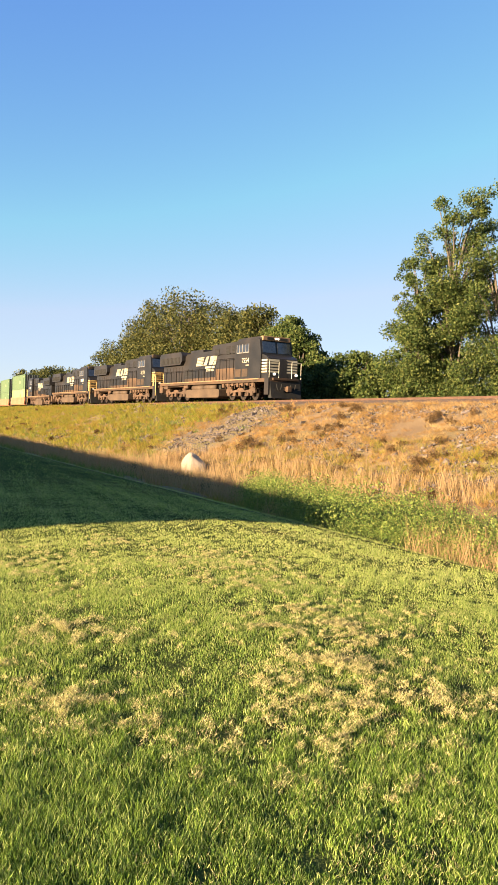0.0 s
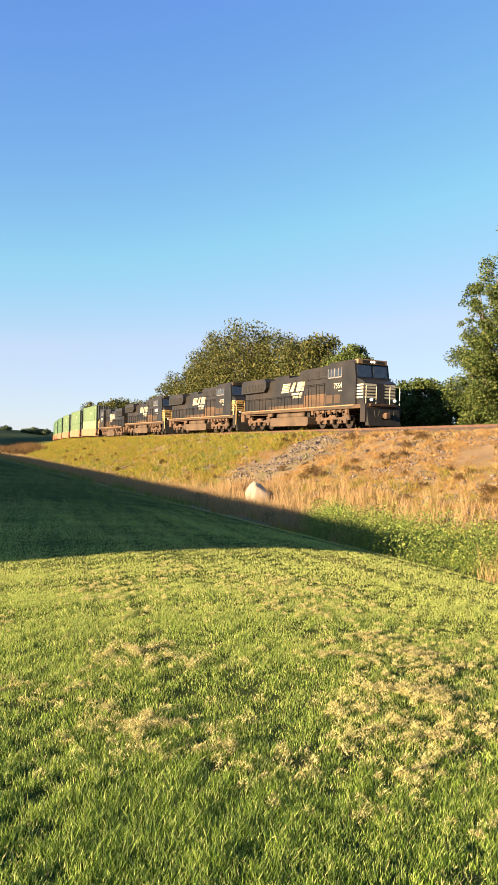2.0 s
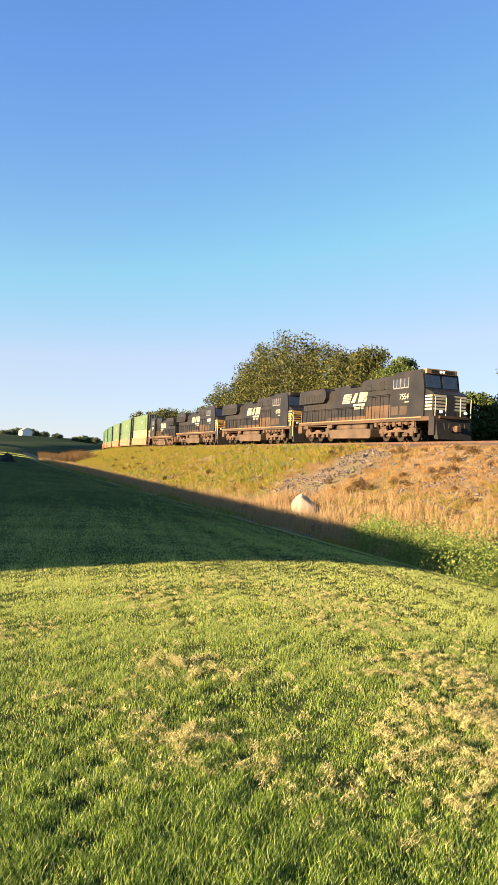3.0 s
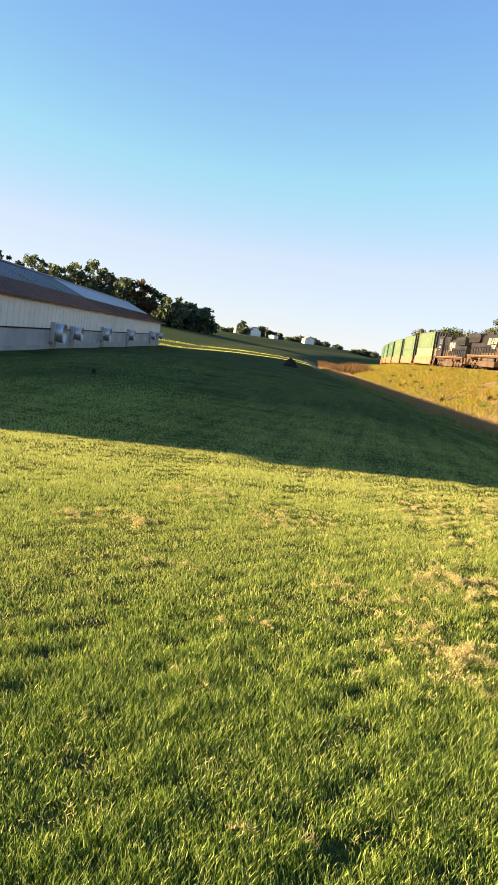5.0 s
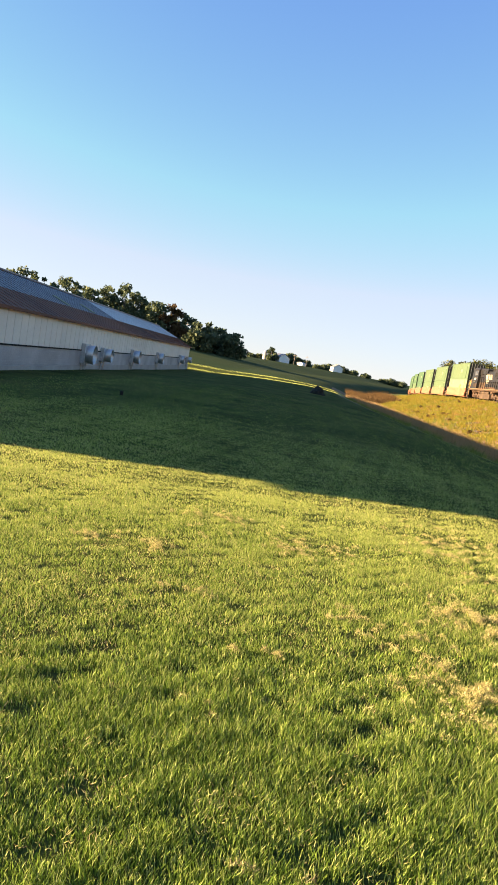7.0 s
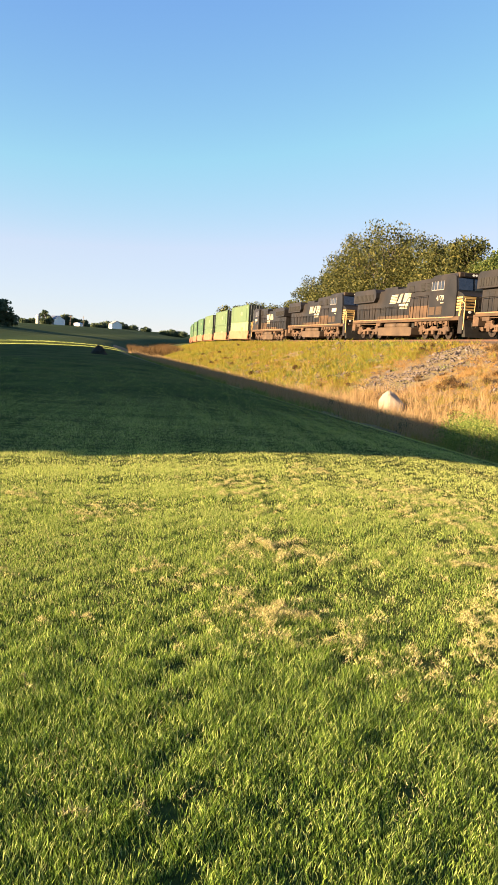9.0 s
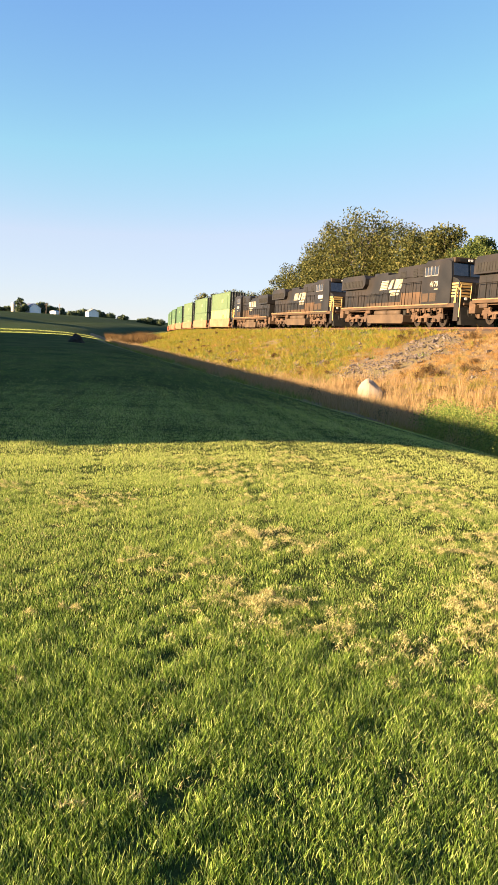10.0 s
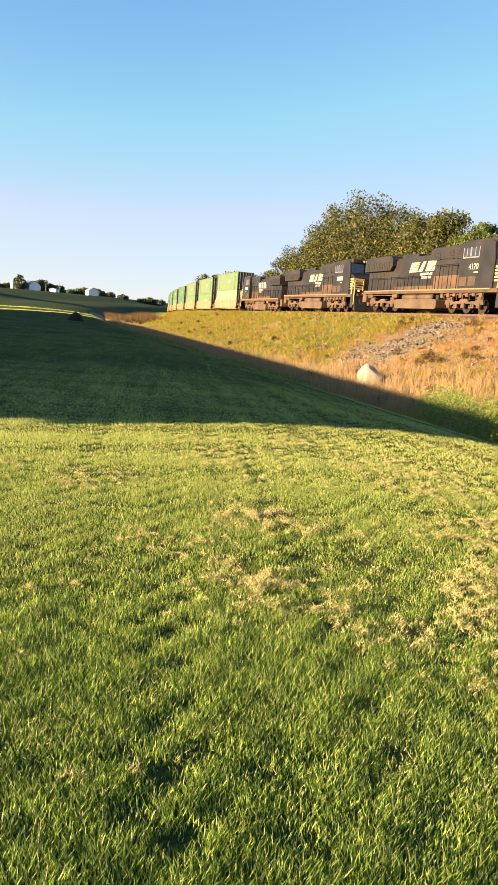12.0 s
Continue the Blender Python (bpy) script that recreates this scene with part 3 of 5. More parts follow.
    bm = prism(B(), [(1.35, 0.16), (1.8, 0.16), (1.6, 0.9), (1.52, 1.42), (1.35, 1.42)], -1.4, 1.4)
    part("pilot_plough", bm, M_DARK, t, "black pilot plough")
    bm = B()
    box(bm, 1.4, 1.95, -0.14, 0.14, 0.74, 1.04, 0.04)
    box(bm, 1.9, 2.2, -0.2, 0.2, 0.66, 1.10, 0.06)
    part("coupler", bm, M_RUST, t)
    for y in (-0.7, 0.6):
        bm = B()
        for k in range(6):
            a0, a1 = k / 6 * math.pi, (k + 1) / 6 * math.pi
            tube(bm, (1.75, y + 0.22 * math.cos(a0), 1.25 - 0.5 * math.sin(a0)), (1.75, y + 0.22 * math.cos(a1), 1.25 - 0.5 * math.sin(a1)), 0.035, seg=6)
        part("air_hose", bm, M_DARK, t)
    bm = box(B(), -20.0, -19.25, -1.2, 1.2, 0.75, 1.6, 0.03)
    box(bm, -20.25, -19.9, -0.18, 0.18, 0.68, 1.08, 0.04)
    part("rear_coupler_beam", bm, M_RUST, t)
    # handrails along both walkways
    for side in (-1, 1):
        y = side * 1.46
        bm = B()
        tube(bm, (-19.0, y, 2.78), (-8.3, y, 2.78), 0.022, seg=6)
        tube(bm, (-8.3, y, 2.78), (-7.6, y, 3.5), 0.022, seg=6)
        tube(bm, (-7.6, y, 3.5), (-4.1, y, 3.5), 0.022, seg=6)
        part("handrail", bm, M_MATTE, t)
        for k in range(11):
            x = -19.0 + k * 1.19
            part("stanchion", tube(B(), (x, y, 1.72), (x, y, 2.78), 0.03, seg=6), M_MATTE, t)
        for x in (-6.6, -5.4, -4.2):
            part("stanchion", tube(B(), (x, y, 1.72), (x, y, 3.5), 0.03, seg=6), M_MATTE, t)
    if gold or rear_first:
        for side in (-1, 1):
            bm = B()
            tube(bm, (0.75, side * 1.46, 1.72), (0.95, side * 1.46, 2.9), 0.045, seg=6)
            tube(bm, (0.95, side * 1.46, 2.9), (1.5, side * 1.46, 2.6), 0.045, seg=6)
            tube(bm, (1.5, side * 1.46, 2.6), (1.5, side * 1.46, 0.7), 0.045, seg=6)
            tube(bm, (0.9, side * 1.46, 2.4), (0.9, side * 1.46, 0.6), 0.045, seg=6)
            part("grab_rail", bm, M_GOLD, t, "yellow grab rails")
    bm = B()
    for k in range(3):
        tube(bm, (-2.5 + 0.0, -0.2 + 0.2 * k, 5.06), (-2.0, -0.2 + 0.2 * k, 5.06), 0.04, 0.07, seg=8)
    box(bm, -2.4, -2.2, -0.3, 0.3, 4.95, 5.04)
    part("horn", bm, M_STEEL, t)
    return t, wheels


TRAIN = []  # thing, metres of its origin behind the leading cab's front, turned about or not, wheels
lead, wl = locomotive("7554", "dusty black diesel locomotive with white nose stripes, number 7554")
second, w2 = locomotive("4170", "dusty black diesel locomotive with gold striped nose, number 4170", gold=True)
third, w3 = locomotive("", "dusty black diesel locomotive with gold end stripes, coupled behind another", gold=True)
fourth, w4 = locomotive("", "dusty grey-black locomotive running backwards ahead of the containers", gold=True, rear_first=True)
TRAIN += [(lead, 0.0, False, wl), (second, 22.3, False, w2), (third, 45.4, False, w3), (fourth, 86.2, True, w4)]


# ---- double-stack container cars
def well_car():
    t = thing("well_car", "salmon orange double-stack well car carrying two containers", "freight car", "well cars of the freight train")
    bm = B()
    for y in (-1.36, 1.36):
        prism(bm, [(-17.4, 1.3), (-17.1, 1.72), (-0.2, 1.72), (0.2, 1.3), (-0.4, 0.4), (-16.8, 0.4)], y - 0.09, y + 0.09)
        for k in range(16):
            box(bm, -17.0 + k * 1.08, -16.9 + k * 1.08, y - 0.11, y + 0.11, 0.43, 1.70)
    part("side_sill", bm, M_WELL, t, "salmon painted side sill")
    part("well_floor", box(B(), -17.4, -0.2, -1.3, 1.3, 0.27, 0.36), M_WELL, t)
    for x0, x1 in ((-19.6, -17.3), (-0.1, 2.1)):
        bm = box(B(), x0, x1, -1.2, 1.2, 0.85, 1.12, 0.04)
        part("end_platform", bm, M_RUST, t)
    wheels = []
    for xc in (-18.5, 1.1):
        bm = B()
        for y in (-1.0, 1.0):
            prism(bm, [(-1.2, 0.4), (-1.1, 0.62), (-0.4, 0.8), (0.4, 0.8), (1.1, 0.62), (1.2, 0.4), (0.5, 0.35), (-0.5, 0.35)], y - 0.08, y + 0.08)
        box(bm, -0.25, 0.25, -1.0, 1.0, 0.5, 0.85)
        tr = part("truck", bm, M_RUST, t, at=pose(xc, 0, 0))
        for dx in (-0.7, 0.7):
            bm = B()
            for y in (-0.78, 0.78):
                tube(bm, (0, y - 0.06, 0), (0, y + 0.06, 0), 0.46, seg=20)
            tube(bm, (0, -1, 0), (0, 1, 0), 0.08, seg=6)
            wheels.append(part("wheel", bm, M_WHEEL, tr, at=pose(dx, 0, 0.46)))
    return t, wheels


def container(paint, label, plate=None):
    """A corrugated 53-foot box: x from 0 (front) backwards, z from its floor."""
    t = thing("container", label, "shipping container", "containers stacked on the train")
    L, Wd, Ht = 16.15, 1.28, 2.86
    for side in (-1, 1):
        verts, faces = [], []
        prof = [(0, 0.0), (0.3, 0.0), (0.45, 0.03), (0.85, 0.03), (1.0, 0.0)]
        xs = []
        for i in range(44):
            for f, d in prof[:-1]:
                xs.append((-0.25 - (i + f) * (L - 0.5) / 44, d))
        xs.append((-L + 0.25, 0.0))
        for x, d in xs:
            verts += [(x, side * (Wd - d), 0.12), (x, side * (Wd - d), Ht - 0.1)]
        faces = [(2 * i, 2 * i + 2, 2 * i + 3, 2 * i + 1) for i in range(len(xs) - 1)]
        me = raw("side_panel", verts, faces, paint, 4)
        o = new("side_panel", me)
        o.parent = t
    bm = B()
    for side in (-1, 1):
        box(bm, -L, 0, side * (Wd - 0.06), side * (Wd + 0.012), 0, 0.16)
        box(bm, -L, 0, side * (Wd - 0.06), side * (Wd + 0.012), Ht - 0.13, Ht)
        for x in (-0.3, -L, -L + 1.9, -2.1):
            box(bm, x, x + 0.3 if x > -0.5 or x == -L else x + 0.14, side * (Wd - 0.05), side * (Wd + 0.014), 0, Ht)
    box(bm, -L + 0.05, -0.05, -Wd + 0.05, Wd - 0.05, Ht - 0.06, Ht - 0.02)
    box(bm, -L + 0.05, -0.05, -Wd + 0.05, Wd - 0.05, 0.04, 0.1)
    part("frame", bm, paint, t)
    for x0, x1, nm in ((-0.06, -0.02, "front_wall"), (-L + 0.02, -L + 0.06, "door")):
        bm = box(B(), x0, x1, -Wd + 0.02, Wd - 0.02, 0.06, Ht - 0.06)
        wall = part(nm, bm, M_BOX_END, t, "ribbed end wall, shade put into its dark colour")
        for k in range(5):
            y = -Wd + 0.35 + k * 0.46
            part("locking_bar", box(B(), x0 - 0.03, x1 + 0.03, y, y + 0.06, 0.1, Ht - 0.1), M_RIB, wall)
    if plate:
        for side in (-1, 1):
            bm = B()
            for j in range(9):
                a0 = 2 * math.pi * j / 9
                prism(bm, [(-5.2 + 0.22 * math.cos(a0), 1.5 + 0.22 * math.sin(a0)), (-5.2 + 0.55 * math.cos(a0 + 0.2), 1.5 + 0.55 * math.sin(a0 + 0.2)), (-5.2 + 0.55 * math.cos(a0 - 0.2), 1.5 + 0.55 * math.sin(a0 - 0.2))], side * (Wd + 0.016), side * (Wd + 0.02))
            tube(bm, (-5.2, side * (Wd + 0.015), 1.5), (-5.2, side * (Wd + 0.022), 1.5), 0.34, seg=16)
            part("yellow_mark", bm, plate, t, "yellow round mark")
    else:
        for side in (-1, 1):
            for x0, x1, z0, z1 in ((-7.0, -5.4, 1.2, 1.75), (-2.0, -0.9, 2.3, 2.5)):
                part("label_bar", box(B(), x0, x1, side * (Wd + 0.004), side * (Wd + 0.012), z0, z1), M_CREAM_BOX, t)
    return t


CARS, FIRST, PITCH = 12, 91.2, 21.9
car0, cw0 = well_car()
pale_box = container(M_GREEN_BOX, "pale green corrugated shipping container on a well car")
deep_box = container(M_DEEP_GREEN, "green corrugated shipping container on a well car")
cream_box = container(M_CREAM_BOX, "cream green corrugated shipping container with a yellow mark", M_YELLOW)
boxes = []
for i in range(CARS):
    u0 = FIRST + i * PITCH
    if i == 0:
        car, wheels = car0, cw0
    else:
        car = copy_thing(car0, pose(0, 0, 0))
        wheels = [o for o in car.children_recursive if o.name.startswith("wheel")]
    TRAIN.append((car, u0 + 0.2 - 0.9, False, wheels))
    kinds = (pale_box, cream_box) if i == 0 else ((pale_box, pale_box) if i < 3 else (deep_box, deep_box if i % 2 else pale_box))
    for level, kind in enumerate((kinds[1], kinds[0])):
        b_ = kind if kind not in boxes else copy_thing(kind, pose(0, 0, 0))
        boxes.append(b_)
        TRAIN.append((b_, u0, False, 0.37 + level * 2.88))
if not any(b_ is deep_box for b_ in boxes):
    bpy.data.objects.remove(deep_box)


def advance(t):
    return 0.35 + 2.2 * t + 0.0105 * t * t


def place(u, z, turned, t):
    s = advance(t) - u
    p = sq(s, 0, grade_z(s) + z)
    return pose(p.x, p.y, p.z, 0, 0, heading(s) + (180 if turned else 0))


def motions():
    """The train creeps forward; every wheel rolls."""
    for ob, u, turned, extra in TRAIN:
        z = extra if isinstance(extra, float) else 0.0
        walk(ob, [(t, place(u, z, turned, t)) for t in (0, 1, 2, 3, 4, 5, 6, 7, 8, 9, 10, 11, 12)])
        if isinstance(extra, list) and u < 130:
            for w in extra:
                x, y, zz = w.location
                rows = []
                for k in range(49):
                    t = k * 0.25
                    rows.append((t, pose(x, y, zz, 0, (-1 if turned else 1) * math.degrees(advance(t) / zz), 0)))
                walk(w, rows)


# ---- trees
def leaf_cards(centres, radii, count, size, rng, squash=0.8):
    """Loose leaf sprays: small bent quads scattered through the outer shell of clumps."""
    centres, radii = np.asarray(centres), np.asarray(radii)
    w = radii ** 2
    pick = rng.choice(len(centres), count, p=w / w.sum())
    d = rng.normal(size=(count, 3))
    d /= np.linalg.norm(d, axis=1)[:, None]
    r = radii[pick] * (0.2 + 0.95 * rng.random(count) ** 0.7)
    p = centres[pick] + d * r[:, None] * np.array([1, 1, squash])
    a = rng.normal(size=(count, 3))
    a /= np.linalg.norm(a, axis=1)[:, None]
    b = np.cross(a, rng.normal(size=(count, 3)))
    b /= np.linalg.norm(b, axis=1)[:, None]
    sz = size * (0.5 + rng.random(count))
    a, b = a * sz[:, None], b * sz[:, None] * 0.55
    verts = np.stack([p - a, p + b, p + a, p - b], 1).reshape(-1, 3)
    faces = np.arange(count * 4).reshape(-1, 4)
    return verts, faces


def tree(name, at, height, spread, leaves, leaf, seed, label, trunk_frac=0.2, size=0.28, lean=0.0, clumps=26, column=False, group="trees behind the track", category="tree", tight=1.0):
    """A tapered trunk, forking limbs and a crown of many small leaf sprays in uneven clumps."""
    rng = np.random.default_rng(seed)
    t = thing(name, label, category, group, at=pose(*at))
    bm = B()
    r0 = (0.013 if column else 0.022) * height + 0.04
    pts, p = [], Vector((0, 0, -0.6))
    steps = 7
    for i in range(steps + 1):
        pts.append(p.copy())
        p = p + Vector((rng.normal() * 0.03 * height / 3 + lean * height / steps, rng.normal() * 0.03 * height / 3, height * 0.9 / steps))
    for i in range(steps):
        tube(bm, pts[i], pts[i + 1], r0 * (1 - i / (steps + 1)), r0 * (1 - (i + 1) / (steps + 1)), seg=8)
    centres, radii = [], []
    for c in range(clumps):
        f = trunk_frac + (1 - trunk_frac) * (c + rng.random()) / clumps
        base = pts[min(int(f * steps * 0.85), steps - 1)]
        if column:
            env = 0.55 + 0.45 * math.sin(math.pi * min(max((f - trunk_frac) / (1 - trunk_frac), 0.02), 1) ** 0.8)
        else:
            env = math.sqrt(max(1 - ((f - 0.52) / 0.52) ** 2, 0.05))
        ang = rng.random() * 6.283
        rad = spread * env * (0.35 + 0.65 * rng.random())
        tip = Vector((base.x + rad * math.cos(ang), base.y + rad * math.sin(ang), f * height))
        if c % 2 == 0:
            mid = (base + tip) / 2 + Vector((0, 0, 0.05 * height))
            tube(bm, base, mid, r0 * 0.32, r0 * 0.2, seg=5)
            tube(bm, mid, tip, r0 * 0.2, r0 * 0.06, seg=5)
        centres.append(tip)
        radii.append(spread * tight * (0.16 + 0.26 * rng.random()) * (1.25 if f < 0.7 else 0.85))
    part("trunk", bm, M_BARK, t, "brown trunk with forking limbs")
    v, f = leaf_cards(np.array([tuple(c) for c in centres]), np.array(radii), leaves, size, rng)
    v[:, 2] = np.maximum(v[:, 2], 0.05)
    ob = new("crown", raw("crown", v, f, leaf, 4))
    ob.parent = t
    return t


def at_az(az, dist, z=None):
    """A place dist metres ahead, az being sideways over ahead, standing on the ground."""
    p = Vector((az * dist, dist))
    d = p - P0
    s, q = d.dot(DV), d.dot(NV)
    for _ in range(3):
        off, slope = bend(s)
        n = (NV - DV * slope).normalized()
        dd = p - (P0 + DV * s + NV * off)
        q = dd.dot(n)
        s += dd.dot((DV + NV * slope).normalized())
    return (p.x, p.y, ground_z(s, q) if z is None else z)


# the wood behind the second and third locomotive, lower towards its ends
ROW = [(-0.228, 136, 10.5, 4.2, M_LEAF_OAK), (-0.205, 128, 13.0, 4.4, M_LEAF_OAK), (-0.18, 119, 15.5, 4.8, M_LEAF_OAK), (-0.152, 110, 17.6, 5.2, M_LEAF_OAK), (-0.122, 102, 19.0, 5.6, M_LEAF_OAK), (-0.09, 95, 19.0, 5.6, M_LEAF_OAK),
       (-0.052, 92, 16.8, 5.0, M_LEAF_OAK), (-0.018, 84, 15.0, 4.4, M_LEAF_OAK), (0.012, 78, 14.6, 4.0, M_LEAF_OAK), (0.046, 74, 13.0, 3.6, M_LEAF_GREEN), (0.072, 70, 11.0, 2.8, M_LEAF_GREEN)]
for i, (az, dist, h, sp, leaf) in enumerate(ROW):
    x, y, z = at_az(az, dist)
    tree("broadleaf_tree", (x, y, z), (h - z) * 0.9, sp, 32000, leaf, 10 + i, "dense olive green broadleaf tree behind the railway", 0.12, 0.14, clumps=90, tight=1.02)
for i, (az, dist, h, sp) in enumerate([(0.095, 66, 8.0, 3.0), (0.125, 64, 8.6, 3.0), (0.155, 62, 8.8, 3.0), (0.185, 60, 7.6, 2.6)]):
    x, y, z = at_az(az, dist)
    tree("shrub", (x, y, z), (h - z) * 0.84, sp * 0.85, 14000, M_LEAF_GREEN, 30 + i, "tall leafy green shrub behind the railway", 0.04, 0.13, clumps=50, category="shrub", group="shrubs behind the track")
for i, (az, dist, h, sp, n) in enumerate([(0.245, 57, 15.2, 3.0, 44000), (0.29, 56, 20.0, 3.7, 60000), (0.348, 55, 20.6, 3.9, 50000), (0.41, 53, 18.0, 3.6, 26000), (0.224, 56, 8.6, 2.0, 18000)]):
    x, y, z = at_az(az, dist)
    tree("cottonwood_tree", (x, y, z), (h - z) * 0.96, sp, n, M_LEAF_GREEN, 40 + i, "tall ragged green cottonwood with pale trunk and gaps", 0.06, 0.09, clumps=110, column=True, tight=0.72)
for i, (az, dist, h, sp) in enumerate([(-0.305, 250, 16.5, 8.0), (-0.275, 240, 17, 7.5), (-0.245, 210, 13.0, 4.5)]):
    x, y, z = at_az(az, dist)
    tree("broadleaf_tree", (x, y, z), (h - z) * 0.9, sp, 20000, M_LEAF_OAK, 60 + i, "rounded olive tree far behind the containers", 0.1, 0.3, clumps=60)

# ---- the long livestock barn
S_NEAR, S_FAR, QW, QR = 39.8, -53.0, 42.0, 47.0
EAVE, RIDGE, BASE = 2.02, 4.15, -0.75
barn = thing("barn", "long low cream livestock barn with grey and rusty metal roof", "barn", kind="")
BARN_AT = sq(0, QW, BASE) + Vector((-0.64, -0.62, 0.33))
barn.matrix_basis = pose(*BARN_AT, 0, 0.35, heading(0) + 0.9)
HW = EAVE - BASE


INTO = 1.0 if (Matrix.Rotation(radians(heading(0)), 2) @ Vector((0, 1))).dot(NV) > 0 else -1.0


def ybox(bm, x0, x1, d0, d1, z0, z1, bev=0.0):
    """A box between depths d0 and d1 behind the wall's face."""
    return box(bm, x0, x1, min(INTO * d0, INTO * d1), max(INTO * d0, INTO * d1), z0, z1, bev)


part("footing", ybox(B(), S_FAR, S_NEAR, -0.06, 0.3, -0.8, 0.22), M_CONCRETE, barn, "low concrete footing")
bm = ybox(B(), S_FAR, S_NEAR, 0.0, 0.2, 0.22, 1.12)
curtain = part("curtain_wall", bm, M_BASEWALL, barn, "ribbed grey lower wall")
for k in range(8):
    part("rib", ybox(B(), S_FAR + 0.1, S_NEAR - 0.1, -0.02, 0.0, 0.27 + k * 0.105, 0.33 + k * 0.105), M_BASEWALL, curtain)
part("ledge_rail", ybox(B(), S_FAR, S_NEAR, -0.05, 0.06, 1.10, 1.17), M_DARK, barn)
bm = ybox(B(), S_FAR, S_NEAR, 0.0, 0.2, 1.17, HW)
k = S_FAR
while k < S_NEAR:
    ybox(bm, k, k + 0.05, -0.022, 0.0, 1.18, HW - 0.02)
    k += 0.9
part("wall", bm, M_SIDING, barn, "cream ribbed siding")
WIDTH = 2 * (QR - QW)
part("rear_wall", ybox(B(), S_FAR, S_NEAR, WIDTH - 0.2, WIDTH, -0.8, HW), M_SIDING, barn)
for x0, x1 in ((S_FAR, S_FAR + 0.2), (S_NEAR - 0.2, S_NEAR)):
    bm = B()
    pts = [(0.2, -0.8), (WIDTH - 0.2, -0.8), (WIDTH - 0.2, HW), (WIDTH / 2, RIDGE - BASE - 0.08), (0.2, HW)]
    a = [bm.verts.new((x0, INTO * d, z)) for d, z in pts]
    b_ = [bm.verts.new((x1, INTO * d, z)) for d, z in pts]
    bm.faces.new(a), bm.faces.new(b_[::-1])
    for i in range(5):
        bm.faces.new((a[i], b_[i], b_[(i + 1) % 5], a[(i + 1) % 5]))
    bmesh.ops.recalc_face_normals(bm, faces=bm.faces)
    part("gable_wall", bm, M_SIDING, barn)


def roof_slab(x0, x1, d0, d1, mat, name, label, lift=0.0):
    """A sloped sheet with standing ribs between two depths behind the wall."""
    rise = (RIDGE - EAVE) / (WIDTH / 2)
    zz = lambda d: HW + rise * (d if d <= WIDTH / 2 else WIDTH - d) + lift
    bm = B()

    def sheet(xa, xb, th, up):
        v = [bm.verts.new((x, INTO * d, zz(d) + up + h)) for h in (0, th) for x in (xa, xb) for d in (d0, d1)]
        for f in ((0, 1, 3, 2), (4, 6, 7, 5), (0, 4, 5, 1), (2, 3, 7, 6), (0, 2, 6, 4), (1, 5, 7, 3)):
            bm.faces.new([v[i] for i in f])
    sheet(x0, x1, 0.05, 0)
    x = x0 + 0.3
    while x < x1:
        sheet(x, x + 0.06, 0.03, 0.05)
        x += 0.9
    bmesh.ops.recalc_face_normals(bm, faces=bm.faces)
    part(name, bm, mat, barn, label)


roof_slab(S_FAR - 0.4, S_NEAR + 0.4, -0.18, 1.9, M_ROOF_RUST, "eave_roof", "rusty brown lower roof sheets")
roof_slab(-12, S_NEAR + 0.4, 1.9, WIDTH / 2, M_ROOF, "roof", "dull grey metal roof", 0.006)
# far stretch in a paler copy of the sheet: grazing light as colour
roof_slab(S_FAR - 0.4, -12, 1.9, WIDTH / 2, M_ROOF_PALE, "roof", "paler metal roof sheets, grazing light put into their colour", 0.006)
roof_slab(S_FAR - 0.4, S_NEAR + 0.4, WIDTH / 2, WIDTH + 0.5, M_ROOF, "rear_roof", "")
part("ridge_cap", ybox(B(), S_FAR - 0.4, S_NEAR + 0.4, WIDTH / 2 - 0.25, WIDTH / 2 + 0.25, RIDGE - BASE - 0.02, RIDGE - BASE + 0.09, 0.03), M_ROOF, barn)
part("fascia", ybox(B(), S_FAR - 0.4, S_NEAR + 0.4, -0.22, -0.18, HW - 0.16, HW - 0.02), M_ROOF_RUST, barn)
for x in (-4.5, 2.0):
    bm = B()
    v = [bm.verts.new((x + dx, INTO * d, HW + (RIDGE - EAVE) / (WIDTH / 2) * d + 0.10 + h)) for h in (0, 0.03) for dx in (0, 0.8) for d in (1.95, 3.0)]
    for f in ((0, 1, 3, 2), (4, 6, 7, 5), (0, 4, 5, 1), (2, 3, 7, 6), (0, 2, 6, 4), (1, 5, 7, 3)):
        bm.faces.new([v[i] for i in f])
    bmesh.ops.recalc_face_normals(bm, faces=bm.faces)
    part("roof_light", bm, M_CREAM_BOX, barn, "pale translucent roof panel")


